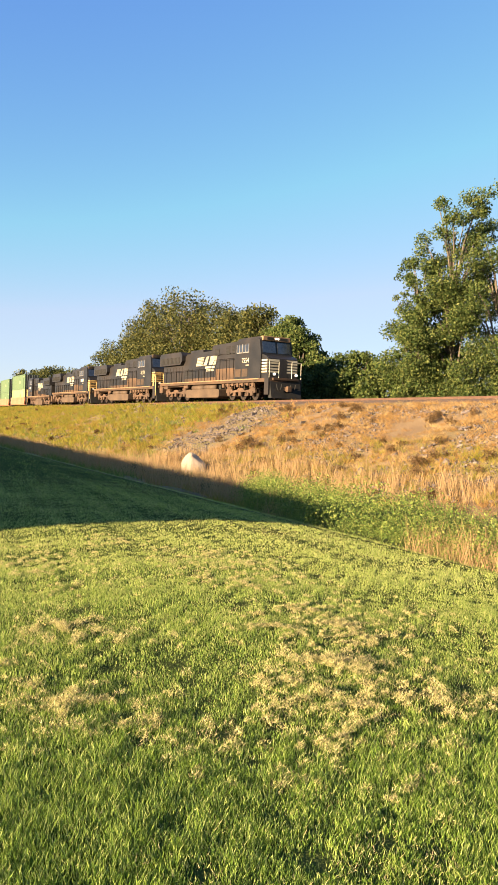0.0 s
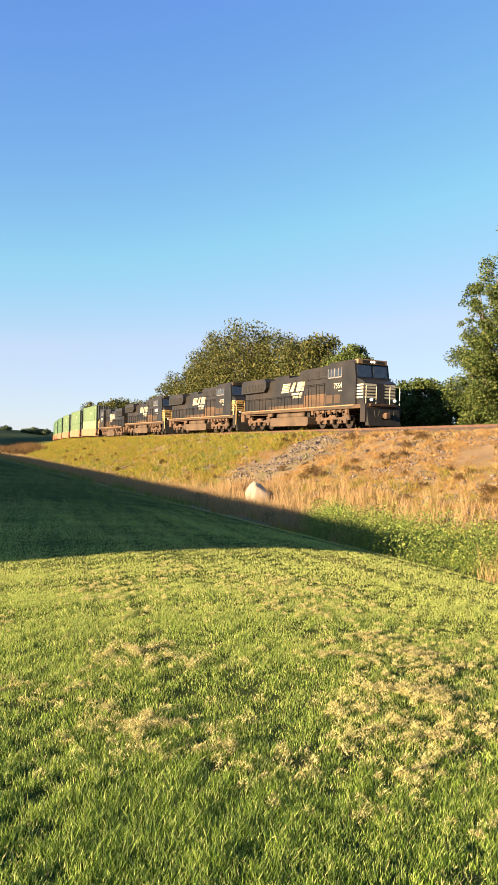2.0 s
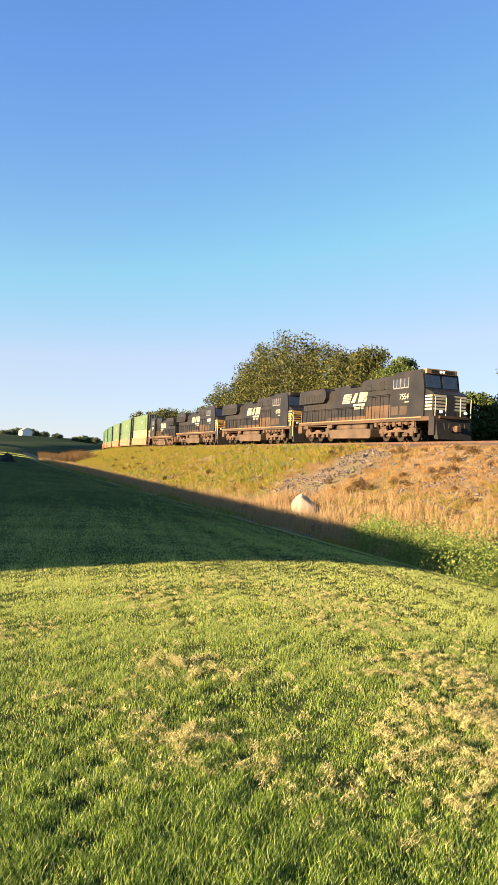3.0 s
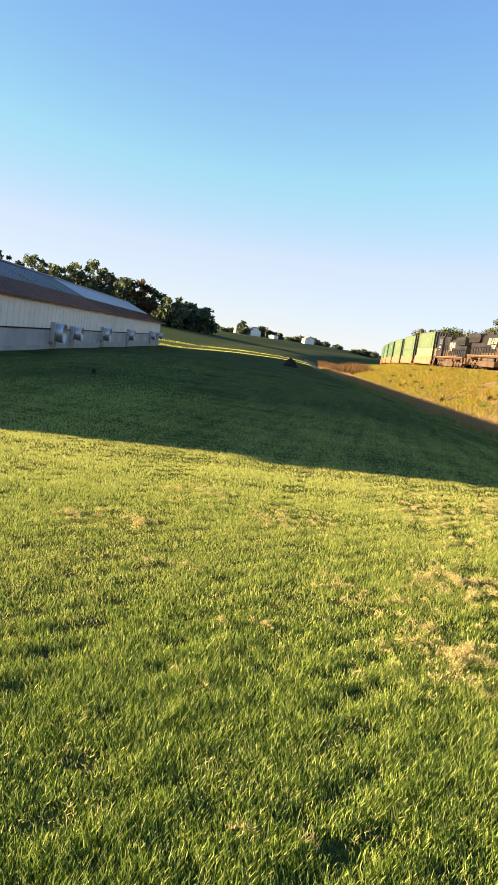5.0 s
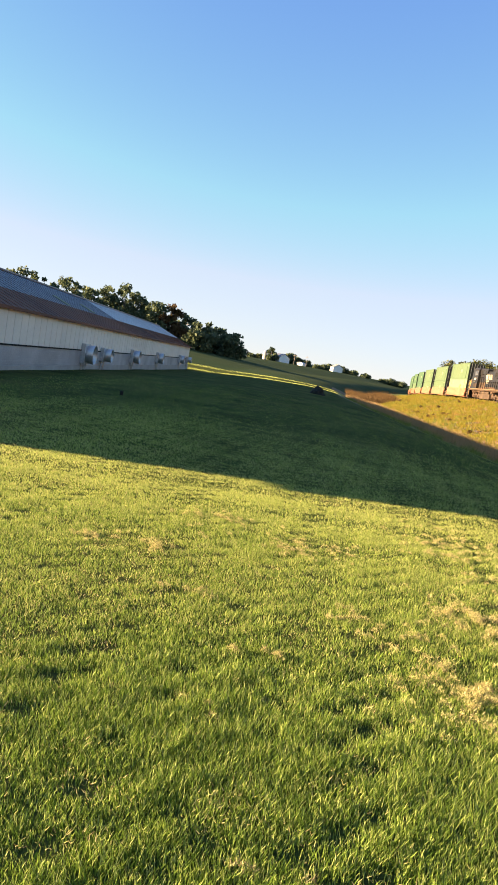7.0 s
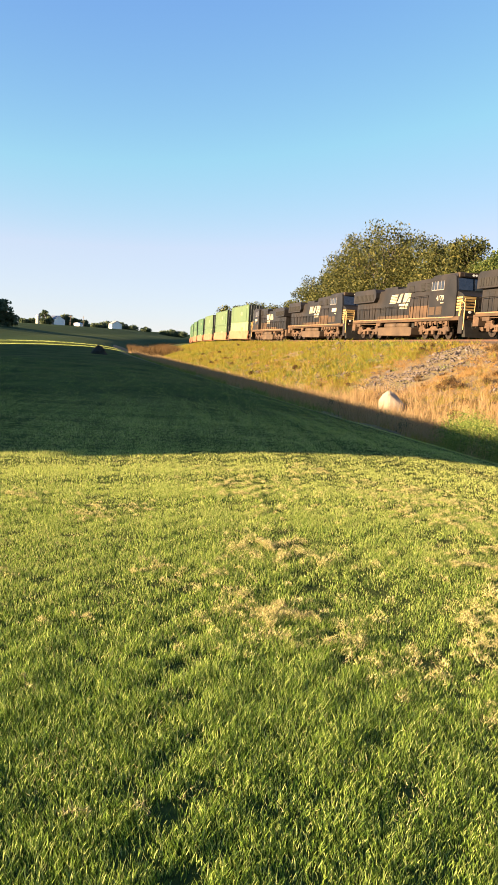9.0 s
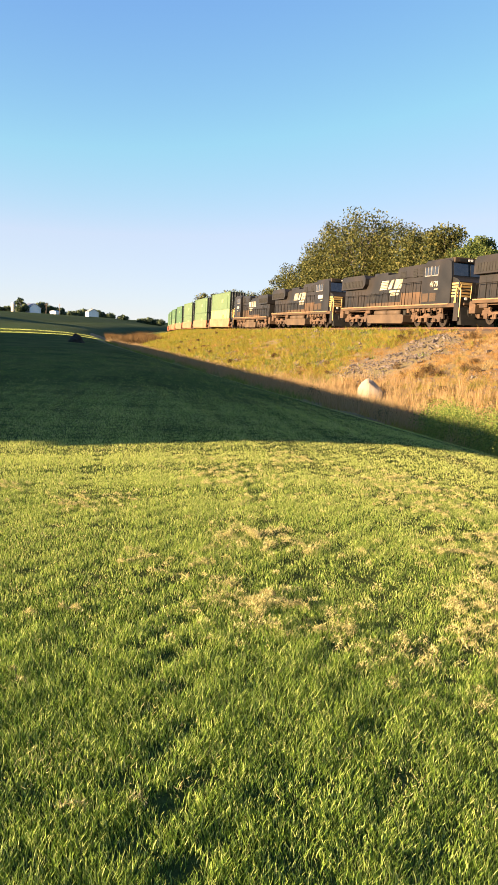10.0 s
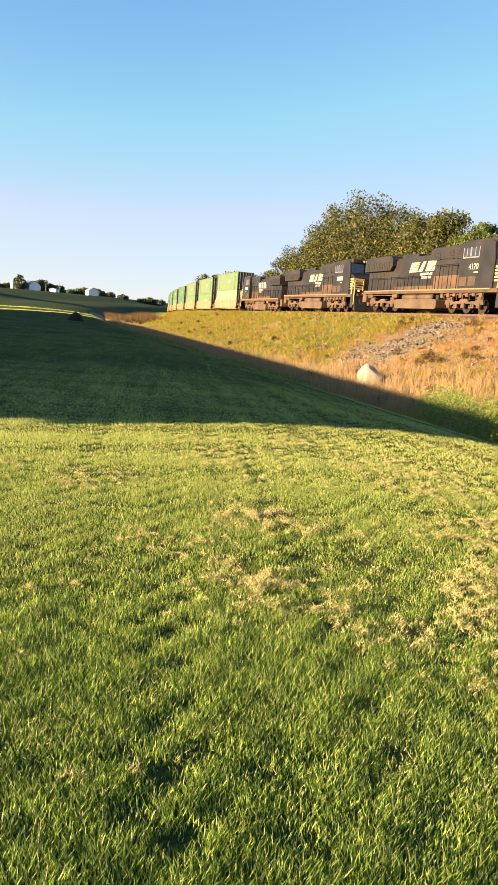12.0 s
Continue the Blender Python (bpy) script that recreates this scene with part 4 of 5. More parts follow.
def fan(x, r):
    """A cone ventilation fan on the barn's wall."""
    f = thing("cone_fan", "galvanised cone exhaust fan on the barn's lower wall", "exhaust fan", "fans along the barn wall", at=barn.matrix_basis @ pose(x, 0, 0.95))
    part("housing", ybox(B(), -r, r, -0.28, 0.0, -r, r, 0.03), M_GALV, f, "square galvanised housing")
    bm = B()
    seg = 24
    rings = []
    for d, rr in ((0.28, r * 0.86), (0.75, r * 0.98), (0.75, r * 0.94), (0.3, r * 0.80)):
        rings.append([bm.verts.new((rr * math.cos(2 * math.pi * i / seg), -INTO * d, rr * math.sin(2 * math.pi * i / seg))) for i in range(seg)])
    for a, b2 in zip(rings, rings[1:]):
        for i in range(seg):
            bm.faces.new((a[i], a[(i + 1) % seg], b2[(i + 1) % seg], b2[i]))
    bmesh.ops.recalc_face_normals(bm, faces=bm.faces)
    part("cone", bm, M_GALV, f, "flared steel cone", smooth=True)
    bm = B()
    for k in range(5):
        a = k * 1.2566
        tube(bm, (0, -INTO * 0.32, 0), (r * 0.75 * math.cos(a), -INTO * 0.34, r * 0.75 * math.sin(a)), 0.05, 0.12, seg=6)
    tube(bm, (0, -INTO * 0.29, 0), (0, -INTO * 0.4, 0), 0.12, seg=10)
    part("blades", bm, M_DARK, f, "dark fan blades")
    bm = B()
    for sx in (-0.8, 0.8):
        tube(bm, (sx * r, -INTO * 0.14, -r), (sx * r, -INTO * 0.14, -1.1), 0.03, seg=6)
    part("leg", bm, M_GALV, f)


for x, r in ((5.0, 0.6), (0.2, 0.46), (-10.4, 0.56), (-23.9, 0.55), (-42.2, 0.55), (-50.5, 0.4)):
    fan(x, r)

# ---- the lawn's own things
def small_post():
    p = thing("marker_post", "short dark post standing in the shaded lawn", "post", at=pose(*(-15.94, 17.2, -0.25)))
    part("stem", tube(B(), (0, 0, -0.1), (0, 0, 0.2), 0.055, seg=12), M_DARK, p)
    part("cap", tube(B(), (0, 0, 0.2), (0, 0, 0.24), 0.07, 0.05, seg=12), M_DARK, p)


small_post()


def lumpy(name, at, rx, ry, rz, material, label, category, seed, rough=0.25, kind="", group="", flat=0.25, peak=0.0):
    bm = B()
    bmesh.ops.create_icosphere(bm, subdivisions=4, radius=1.0)
    for v in bm.verts:
        n = v.co.normalized()
        k = 1 + rough * noise.noise(n * 1.6 + Vector((seed, 0, 0))) + rough * 0.5 * noise.noise(n * 4 + Vector((0, seed, 0))) + rough * 0.2 * noise.noise(n * 11 + Vector((0, 0, seed)))
        taper = 1 - peak * max(n.z, 0.0)
        v.co = Vector((n.x * rx * k * taper, n.y * ry * k * taper, max(n.z, -flat) * rz * k))
    return solid(name, bm, material, label, category, group, kind, pose(*at, 0, 0, seed * 40), smooth=True)


mx, my, mz = at_az(-0.519, 59)
lumpy("earth_mound", (mx, my, mz - 0.05), 1.4, 0.8, 0.78, M_EARTH, "small dark mound of earth at the lawn's edge", "mound", 3, peak=0.55)


def boulder():
    bm = B()
    for x, y, z in ((-0.55, -0.3, 0), (-0.1, -0.5, 0), (0.45, -0.42, 0), (0.6, 0.1, 0), (0.2, 0.5, 0), (-0.45, 0.4, 0), (-0.5, -0.15, 0.5), (-0.34, 0.2, 0.72), (-0.14, -0.28, 0.74), (-0.12, 0.1, 0.92), (0.08, 0.0, 0.82),
                    (0.2, -0.36, 0.46), (0.46, -0.25, 0.42), (0.5, 0.12, 0.36), (0.2, 0.35, 0.5)):
        bm.verts.new((x * 1.22, y * 1.1, z * 1.15))
    bmesh.ops.convex_hull(bm, input=bm.verts)
    bmesh.ops.bevel(bm, geom=list(bm.edges), offset=0.025, segments=2, affect="EDGES")
    p = sq(17.3, 15.4, ground_z(17.3, 15.4) - 0.05)
    solid("boulder", bm, M_ROCK, "pale angular boulder at the foot of the embankment", "rock", at=pose(*p, 0, 0, 12))


boulder()


# ---- riprap and grass on the embankment
def stones(count, s0, s1, q0, q1, lo, hi, seed, mask):
    rng = np.random.default_rng(seed)
    out = []
    while len(out) < count:
        s, q = rng.uniform(s0, s1), rng.uniform(q0, q1)
        if noise.noise(Vector((s * 0.16 + q * 0.2, q * 0.22 - s * 0.1, seed))) + mask(s, q) > 0.0:
            out.append((s, q, lo + (hi - lo) * rng.random() ** 3))
    return out, rng


def chute(s, q):
    """How far inside the bare stony chute that runs slantwise down the bank."""
    return 1.0 - np.abs(s - 7.5 - 0.55 * (q - 6.0)) / 4.2 - 0.25 * (q > 14.0) - 0.4 * (q < 5.2)


STONE_SHAPES = []
for k in range(6):
    rg = np.random.default_rng(70 + k)
    bm = B()
    for i in range(9):
        d = rg.normal(size=3)
        d /= np.linalg.norm(d)
        bm.verts.new((d[0], d[1] * 0.75, d[2] * 0.5))
    bmesh.ops.convex_hull(bm, input=bm.verts)
    STONE_SHAPES.append(mesh_of("stone", bm, M_STONE))


def make_riprap():
    rip = tagged(new("riprap"), "broken grey-brown riprap stones lying on the embankment slope", "riprap", kind="structure")
    found, rng = stones(280, 0, 50, 4.5, 14.5, 0.10, 0.36, 4, lambda s, q: max(0.1 if s > 18 else -0.12, 0.5 * chute(s, q)))
    for s, q, r in found:
        o = new("stone", STONE_SHAPES[int(rng.integers(6))])
        o.parent = rip
        p = sq(s, q, ground_z(s, q) + r * 0.05)
        o.matrix_basis = pose(p.x, p.y, p.z, rng.uniform(-25, 25), rng.uniform(-25, 25), rng.uniform(0, 360)) @ Matrix.Diagonal((r, r, r, 1))
    # the mass of smaller stones
    found, rng = stones(17000, -30, 58, 4.0, 14.5, 0.04, 0.15, 9, lambda s, q: max(0.08 if s > 16 else -0.2, 0.6 * chute(s, q)))
    base = [np.array([v.co[:] for v in me.vertices]) for me in STONE_SHAPES]
    tris = []
    for me in STONE_SHAPES:
        me.calc_loop_triangles()
        tris.append(np.array([t.vertices[:] for t in me.loop_triangles]))
    vs, fs, n = [], [], 0
    for s, q, r in found:
        k = int(rng.integers(6))
        p = sq(s, q, ground_z(s, q) + r * 0.2)
        m = np.array((Matrix.Rotation(rng.uniform(0, 6.28), 3, "Z") @ Matrix.Rotation(rng.uniform(-0.5, 0.5), 3, "X")))
        vs.append(base[k] @ m.T * r + np.array(p))
        fs.append(tris[k] + n)
        n += len(base[k])
    ob = new("small_stones", raw("small_stones", np.concatenate(vs), np.concatenate(fs), M_STONE, 3))
    ob.parent = rip
    tagged(ob, "scattered small stones", kind="stuff")


make_riprap()


def grid_height(s, q):
    """Ground height for arrays, by a table."""
    return np.array([ground_z(a, b) for a, b in zip(s, q)])


def to_world(s, q, z):
    b = np.maximum(-s, 0.0)
    off = -0.5 * BEND * b * b
    slope = BEND * b
    nx, ny = NV.x - DV.x * slope, NV.y - DV.y * slope
    ln = np.hypot(nx, ny)
    return np.stack([P0.x + DV.x * s + NV.x * off + nx / ln * q, P0.y + DV.y * s + NV.y * off + ny / ln * q, z], 1)


def blades(name, base, height, width, bend_by, rng, material, label, category="grass", simple=False):
    """One bent blade per base point: a triangle pair with a drooping tip."""
    n = len(base)
    a = rng.random(n) * 6.2832
    side = np.stack([np.cos(a), np.sin(a), np.zeros(n)], 1) * (width / 2)[:, None]
    la = rng.random(n) * 6.2832
    leanv = np.stack([np.cos(la), np.sin(la), np.zeros(n)], 1)
    up = np.array([0, 0, 1.0])
    mid = base + up * (height * 0.55)[:, None] + leanv * (height * bend_by * 0.3)[:, None]
    tip = base + up * height[:, None] + leanv * (height * bend_by)[:, None]
    if simple:
        verts = np.stack([base - side, base + side, tip], 1).reshape(-1, 3)
        return tagged(new(name, raw(name, verts, np.arange(3 * n).reshape(-1, 3), material, 3)), label, category, kind="stuff")
    verts = np.stack([base - side, base + side, mid + side * 0.8, mid - side * 0.8, tip], 1).reshape(-1, 3)
    i = np.arange(n)[:, None] * 5
    faces = np.concatenate([i + np.array([[0, 1, 2]]), i + np.array([[0, 2, 3]]), i + np.array([[3, 2, 4]])], 0)
    return tagged(new(name, raw(name, verts, faces, material, 3)), label, category, kind="stuff")


def patchy(s, q, scale, seed):
    return np.array([noise.noise(Vector((a * scale, b * scale, seed))) for a, b in zip(s, q)])


def strip(name, n, s0, s1, q0, q1, h0, h1, width, material, label, seed, keep=None, droop=0.5, tuft=6):
    rng = np.random.default_rng(seed)
    m = n // tuft
    s, q = rng.uniform(s0, s1, m), rng.uniform(q0, q1, m)
    if keep is not None:
        k = keep(s, q, rng)
        s, q = s[k], q[k]
    hh = h0 + (h1 - h0) * rng.random(len(s))
    z = grid_height(s, q) - 0.02
    s, q, z, hh = (np.repeat(v, tuft) for v in (s, q, z, hh))
    s = s + rng.normal(size=len(s)) * 0.12
    q = q + rng.normal(size=len(q)) * 0.12
    hh = hh * (0.6 + 0.5 * rng.random(len(s)))
    base = to_world(s, q, z)
    return blades(name, base, hh, width * (0.6 + 0.8 * rng.random(len(s))), droop, rng, material, label, simple=True)


noisy = lambda scale, seed, cut: (lambda s, q, rng: patchy(s, q, scale, seed) + 0.25 * rng.normal(size=len(s)) - 1.3 * np.clip(chute(s, q), 0, 1) * (q < 13.8) > cut)
# tall weeds in the ditch: lush green ahead, pale seed heads further back
def weed_clumps(count, s0, s1, q0, q1, h0, h1, leaves, size, material, label, seed, keep):
    """Bushy weeds: leaf sprays massed in low uneven domes."""
    rng = np.random.default_rng(seed)
    s, q = rng.uniform(s0, s1, count), rng.uniform(q0, q1, count)
    k = keep(s, q, rng)
    s, q = s[k], q[k]
    h = rng.uniform(h0, h1, len(s))
    base = to_world(s, q, grid_height(s, q) + h * 0.45)
    v, f = leaf_cards(base, h * 0.55, leaves, size, rng, 0.9)
    tagged(new("weeds", raw("weeds", v, f, material, 4)), label, "weeds", kind="stuff")


weed_clumps(640, 25.5, 54, 16.4, 23.4, 0.35, 1.15, 190000, 0.019, M_WEED, "bushy green weeds along the ditch", 61, lambda s, q, rng: (patchy(s, q, 0.3, 2.0) - np.clip(s - 37, 0, 9) * 0.05 + 0.2 * rng.normal(size=len(s)) > -0.3) & (s > 30.5 + 1.4 * (q - 20)))
weed_clumps(160, 30, 54, 14.0, 20.5, 0.3, 0.9, 50000, 0.028, M_YELGREEN, "yellow-green bushy weeds at the embankment's foot", 62, noisy(0.3, 33.0, 0.0))
weed_clumps(150, 21, 42, 15.2, 20.5, 0.4, 0.85, 30000, 0.03, M_SHRUB, "dark grey-green weeds at the embankment's foot", 64, noisy(0.3, 41.0, 0.05))
weed_clumps(520, 0, 56, 4.6, 15.0, 0.12, 0.5, 40000, 0.03, M_LEAF_RUST, "low brown scrub on the embankment", 63, noisy(0.3, 36.0, 0.1))
weed_clumps(120, -60, 6, 5.0, 15.0, 0.12, 0.4, 8000, 0.06, M_LEAF_RUST, "low brown scrub among the yellow grass", 65, noisy(0.2, 44.0, 0.25))
strip("ditch_weeds", 80000, 23, 54, 16.0, 23.0, 0.12, 0.4, 0.008, M_WEED, "lush tall green weeds along the ditch", 1, lambda s, q, rng: noisy(0.3, 2.0, -0.25)(s, q, rng) & (s > 30.5 + 1.4 * (q - 20)), 0.7, 14)
strip("ditch_weeds", 40000, 27, 54, 16.0, 22.6, 0.12, 0.34, 0.009, M_YELGREEN, "yellow-green weeds mixed into the ditch growth", 12, noisy(0.4, 31.0, 0.1), 0.6, 14)
strip("ditch_weeds", 26000, -50, 26, 17.5, 22.6, 0.15, 0.4, 0.02, M_WEED, "dark green ditch weeds in the barn's shade", 2, noisy(0.25, 5.0, -0.1), 0.6, 12)
strip("pale_tall_grass", 165000, -65, 34, 13.0, 21.4, 0.3, 0.9, 0.015, M_PALE, "pale tall seeding grass beside the ditch", 3, lambda s, q, rng: (patchy(s, q, 0.35, 8.0) + 0.3 * rng.normal(size=len(s)) > -0.3) & (q > 16.4 - np.clip((s - 2) * 0.25, 0, 3.6)), 0.3, 18)
strip("pale_tall_grass", 120000, 31, 54, 16.6, 23.2, 0.3, 0.8, 0.007, M_PALE, "tan seeding grass clump beside the ditch", 4, lambda s, q, rng: patchy(s, q, 0.22, 11.0) + (s - 36) * 0.05 > 0.05, 0.3, 18)
strip("dry_bank_grass", 170000, 4, 58, 3.6, 15.5, 0.08, 0.3, 0.017, M_DRY, "orange dry grass on the embankment slope", 5, noisy(0.3, 14.0, -0.3), 1.0, 22)
strip("dry_bank_grass", 56000, 5, 56, 3.6, 14.0, 0.1, 0.32, 0.017, M_STRAW_BANK, "pale straw tussocks on the embankment slope", 16, noisy(0.35, 47.0, -0.02), 0.8, 26)
strip("dry_bank_grass", 40000, 5, 52, 9.5, 14.5, 0.15, 0.42, 0.016, M_YELGREEN, "yellow-green weeds low on the embankment", 6, noisy(0.25, 17.0, 0.08), 0.7, 18)
strip("green_bank_grass", 130000, -110, 17, 3.6, 16.5, 0.15, 0.5, 0.04, M_YELGREEN, "yellow-green grass covering the embankment", 7, lambda s, q, rng: patchy(s, q, 0.15, 20.0) - (s - 5) * 0.06 - 0.8 * np.clip(chute(s, q), 0, 1) + 0.1 * rng.normal(size=len(s)) > -0.25, 0.8, 14)
strip("green_bank_grass", 36000, -90, 12, 3.6, 15.5, 0.15, 0.5, 0.035, M_WEED, "greener grass in patches over the embankment", 17, noisy(0.16, 52.0, 0.06), 0.8, 14)
strip("dry_bank_grass", 30000, -85, 14, 3.4, 15.0, 0.15, 0.5, 0.035, M_DRY, "dry tan grass on the embankment", 8, noisy(0.22, 23.0, 0.05), 0.8, 16)
strip("rusty_brush", 16000, -118, -72, 12, 20, 0.6, 1.7, 0.06, M_LEAF_RUST, "rusty brown brush where the embankment meets the field", 9, None, 0.6)
# pale blade bands beyond the barn, added to show strips in low sun
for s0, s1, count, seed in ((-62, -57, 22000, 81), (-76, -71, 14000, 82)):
    strip("mown_strip", count, s0, s1, 21, 75, 0.05, 0.11, 0.05, M_BLADE_FAR, "pale mown strip across the field, its brightness standing for sunlit ground", seed, None, 0.5, 4)


def in_lawn(count, r0, r1, rng, az0=-0.98, az1=0.38):
    a = rng.uniform(az0, az1, count)
    r = np.sqrt(rng.uniform(r0 * r0, r1 * r1, count)) * np.clip(1 + 0.13 * rng.normal(size=count), 0.6, 1.5)
    x, y = r * np.sin(a), r * np.cos(a)
    dx, dy = x - P0.x, y - P0.y
    s, q = dx * DV.x + dy * DV.y, dx * NV.x + dy * NV.y
    k = q > 22.6
    return x[k], y[k], s[k], q[k]


def lawn_blades(name, count, r0, r1, h0, h1, width, material, label, seed, az0=-0.98, az1=0.38, simple=False, stripe=0):
    rng = np.random.default_rng(seed)
    x, y, s, q = in_lawn(count, r0, r1, rng, az0, az1)
    # height of the ground by a coarse table of the same relief
    gs, gq = np.arange(s.min() - 1, s.max() + 1.5, 0.5), np.arange(q.min() - 1, q.max() + 1.5, 0.5)
    table = np.array([[ground_z(a, b) for b in gq] for a in gs])
    fi, fj = (s - gs[0]) / 0.5, (q - gq[0]) / 0.5
    i, j = fi.astype(int), fj.astype(int)
    fi, fj = fi - i, fj - j
    z = table[i, j] * (1 - fi) * (1 - fj) + table[i + 1, j] * fi * (1 - fj) + table[i, j + 1] * (1 - fi) * fj + table[i + 1, j + 1] * fi * fj
    tuft = sum(np.sin(x * kx + y * ky + ph) for kx, ky, ph in ((14, 5, 0.3), (-6, 17, 1.1), (23, -11, 2.0), (9, 29, 4.0), (-31, 8, 0.7), (4.1, 2.3, 3.1), (-2.2, 5.2, 5.0))) / 3.0
    keep = tuft + 0.6 * rng.normal(size=len(x)) > -0.85
    if stripe:
        keep &= stripe * np.sin(6.2832 * (s * 0.8 + 0.012 * (q - 31) ** 2 + 0.25 * np.sin(q * 0.7))) + 0.6 * rng.normal(size=len(x)) > -0.25
    x, y, z, tuft = x[keep], y[keep], z[keep], tuft[keep]
    patch = 0.9 + 0.16 * tuft + 0.22 * np.sin(x * 1.7 + 2 * np.sin(y * 1.1)) * np.sin(y * 1.9 + 1.3 * np.sin(x * 0.9))
    h = (h0 + (h1 - h0) * rng.random(len(x))) * np.clip(patch, 0.55, 1.3)
    blades(name, np.stack([x, y, z - 0.005], 1), h, np.full(len(x), width) * (0.7 + 0.6 * rng.random(len(x))), 0.38, rng, material, label, simple=simple)


lawn_blades("lawn_grass", 330000, 1.2, 3.6, 0.022, 0.058, 0.0032, M_BLADE_NEAR, "fresh green lawn blades in uneven tufts", 101, -1.25, 0.6)
lawn_blades("lawn_grass", 400000, 3.0, 7.2, 0.018, 0.042, 0.0040, M_BLADE, "short mown green lawn blades", 102, -1.1, 0.48, True)
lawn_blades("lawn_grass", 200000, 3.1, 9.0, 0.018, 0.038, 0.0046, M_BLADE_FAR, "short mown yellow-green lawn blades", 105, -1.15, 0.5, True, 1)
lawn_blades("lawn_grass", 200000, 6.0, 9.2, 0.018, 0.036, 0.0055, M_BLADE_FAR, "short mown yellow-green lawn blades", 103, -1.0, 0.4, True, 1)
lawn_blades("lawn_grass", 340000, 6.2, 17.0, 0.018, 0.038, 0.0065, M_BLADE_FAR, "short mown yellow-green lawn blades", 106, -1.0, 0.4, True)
lawn_blades("lawn_grass", 180000, 13.0, 42.0, 0.018, 0.036, 0.011, M_BLADE, "short mown green lawn blades", 107, -0.98, 0.38, True, -1)
lawn_blades("lawn_grass", 120000, 13.0, 42.0, 0.018, 0.036, 0.011, M_BLADE, "short mown green lawn blades", 104, -0.98, 0.38, True, 1)

# dried clippings on the mown lawn: place, half-lengths; heaped in some spots, thinly strewn in others
HEAPED = [(0.56, 3.89, 0.42, 0.47), (0.95, 4.30, 0.43, 0.29), (1.38, 4.14, 0.15, 0.15), (0.51, 3.12, 0.23, 0.14), (0.50, 4.60, 0.30, 0.19), (0.20, 2.98, 0.08, 0.08), (1.02, 3.64, 0.12, 0.10), (-0.83, 3.55, 0.28, 0.20),
          (-0.99, 5.01, 0.36, 0.18), (-0.21, 3.36, 0.13, 0.14), (-1.33, 5.25, 0.25, 0.22), (-0.98, 3.85, 0.31, 0.30)]
HEAPED += [(-3.49, 4.35, 0.11, 0.14), (-0.19, 3.47, 0.21, 0.17), (0.35, 4.42, 0.19, 0.32), (0.06, 3.34, 0.17, 0.12)]
STREWN = [(0.94, 5.53, 0.55, 0.79), (0.62, 5.89, 0.29, 0.35), (0.0, 7.30, 0.45, 0.70), (-0.40, 8.12, 0.39, 0.53), (-1.58, 8.72, 0.27, 0.31), (0.10, 5.42, 0.22, 0.18), (-1.87, 7.11, 0.39, 0.53), (-1.62, 4.38, 0.26, 0.22)]
STREWN += [(-2.98, 5.58, 0.43, 0.25), (-1.96, 3.31, 0.11, 0.08), (-2.78, 3.72, 0.15, 0.11), (-3.97, 5.79, 0.26, 0.23), (-2.35, 7.62, 0.26, 0.45), (-1.89, 2.53, 0.15, 0.10), (-3.91, 4.20, 0.23, 0.13), (-0.99, 1.97, 0.13, 0.07)]


def ground_under(c):
    d = c - np.array(P0)
    s, q = d @ np.array(DV), d @ np.array(NV)
    return np.array([ground_z(a, b) for a, b in zip(s, q)])


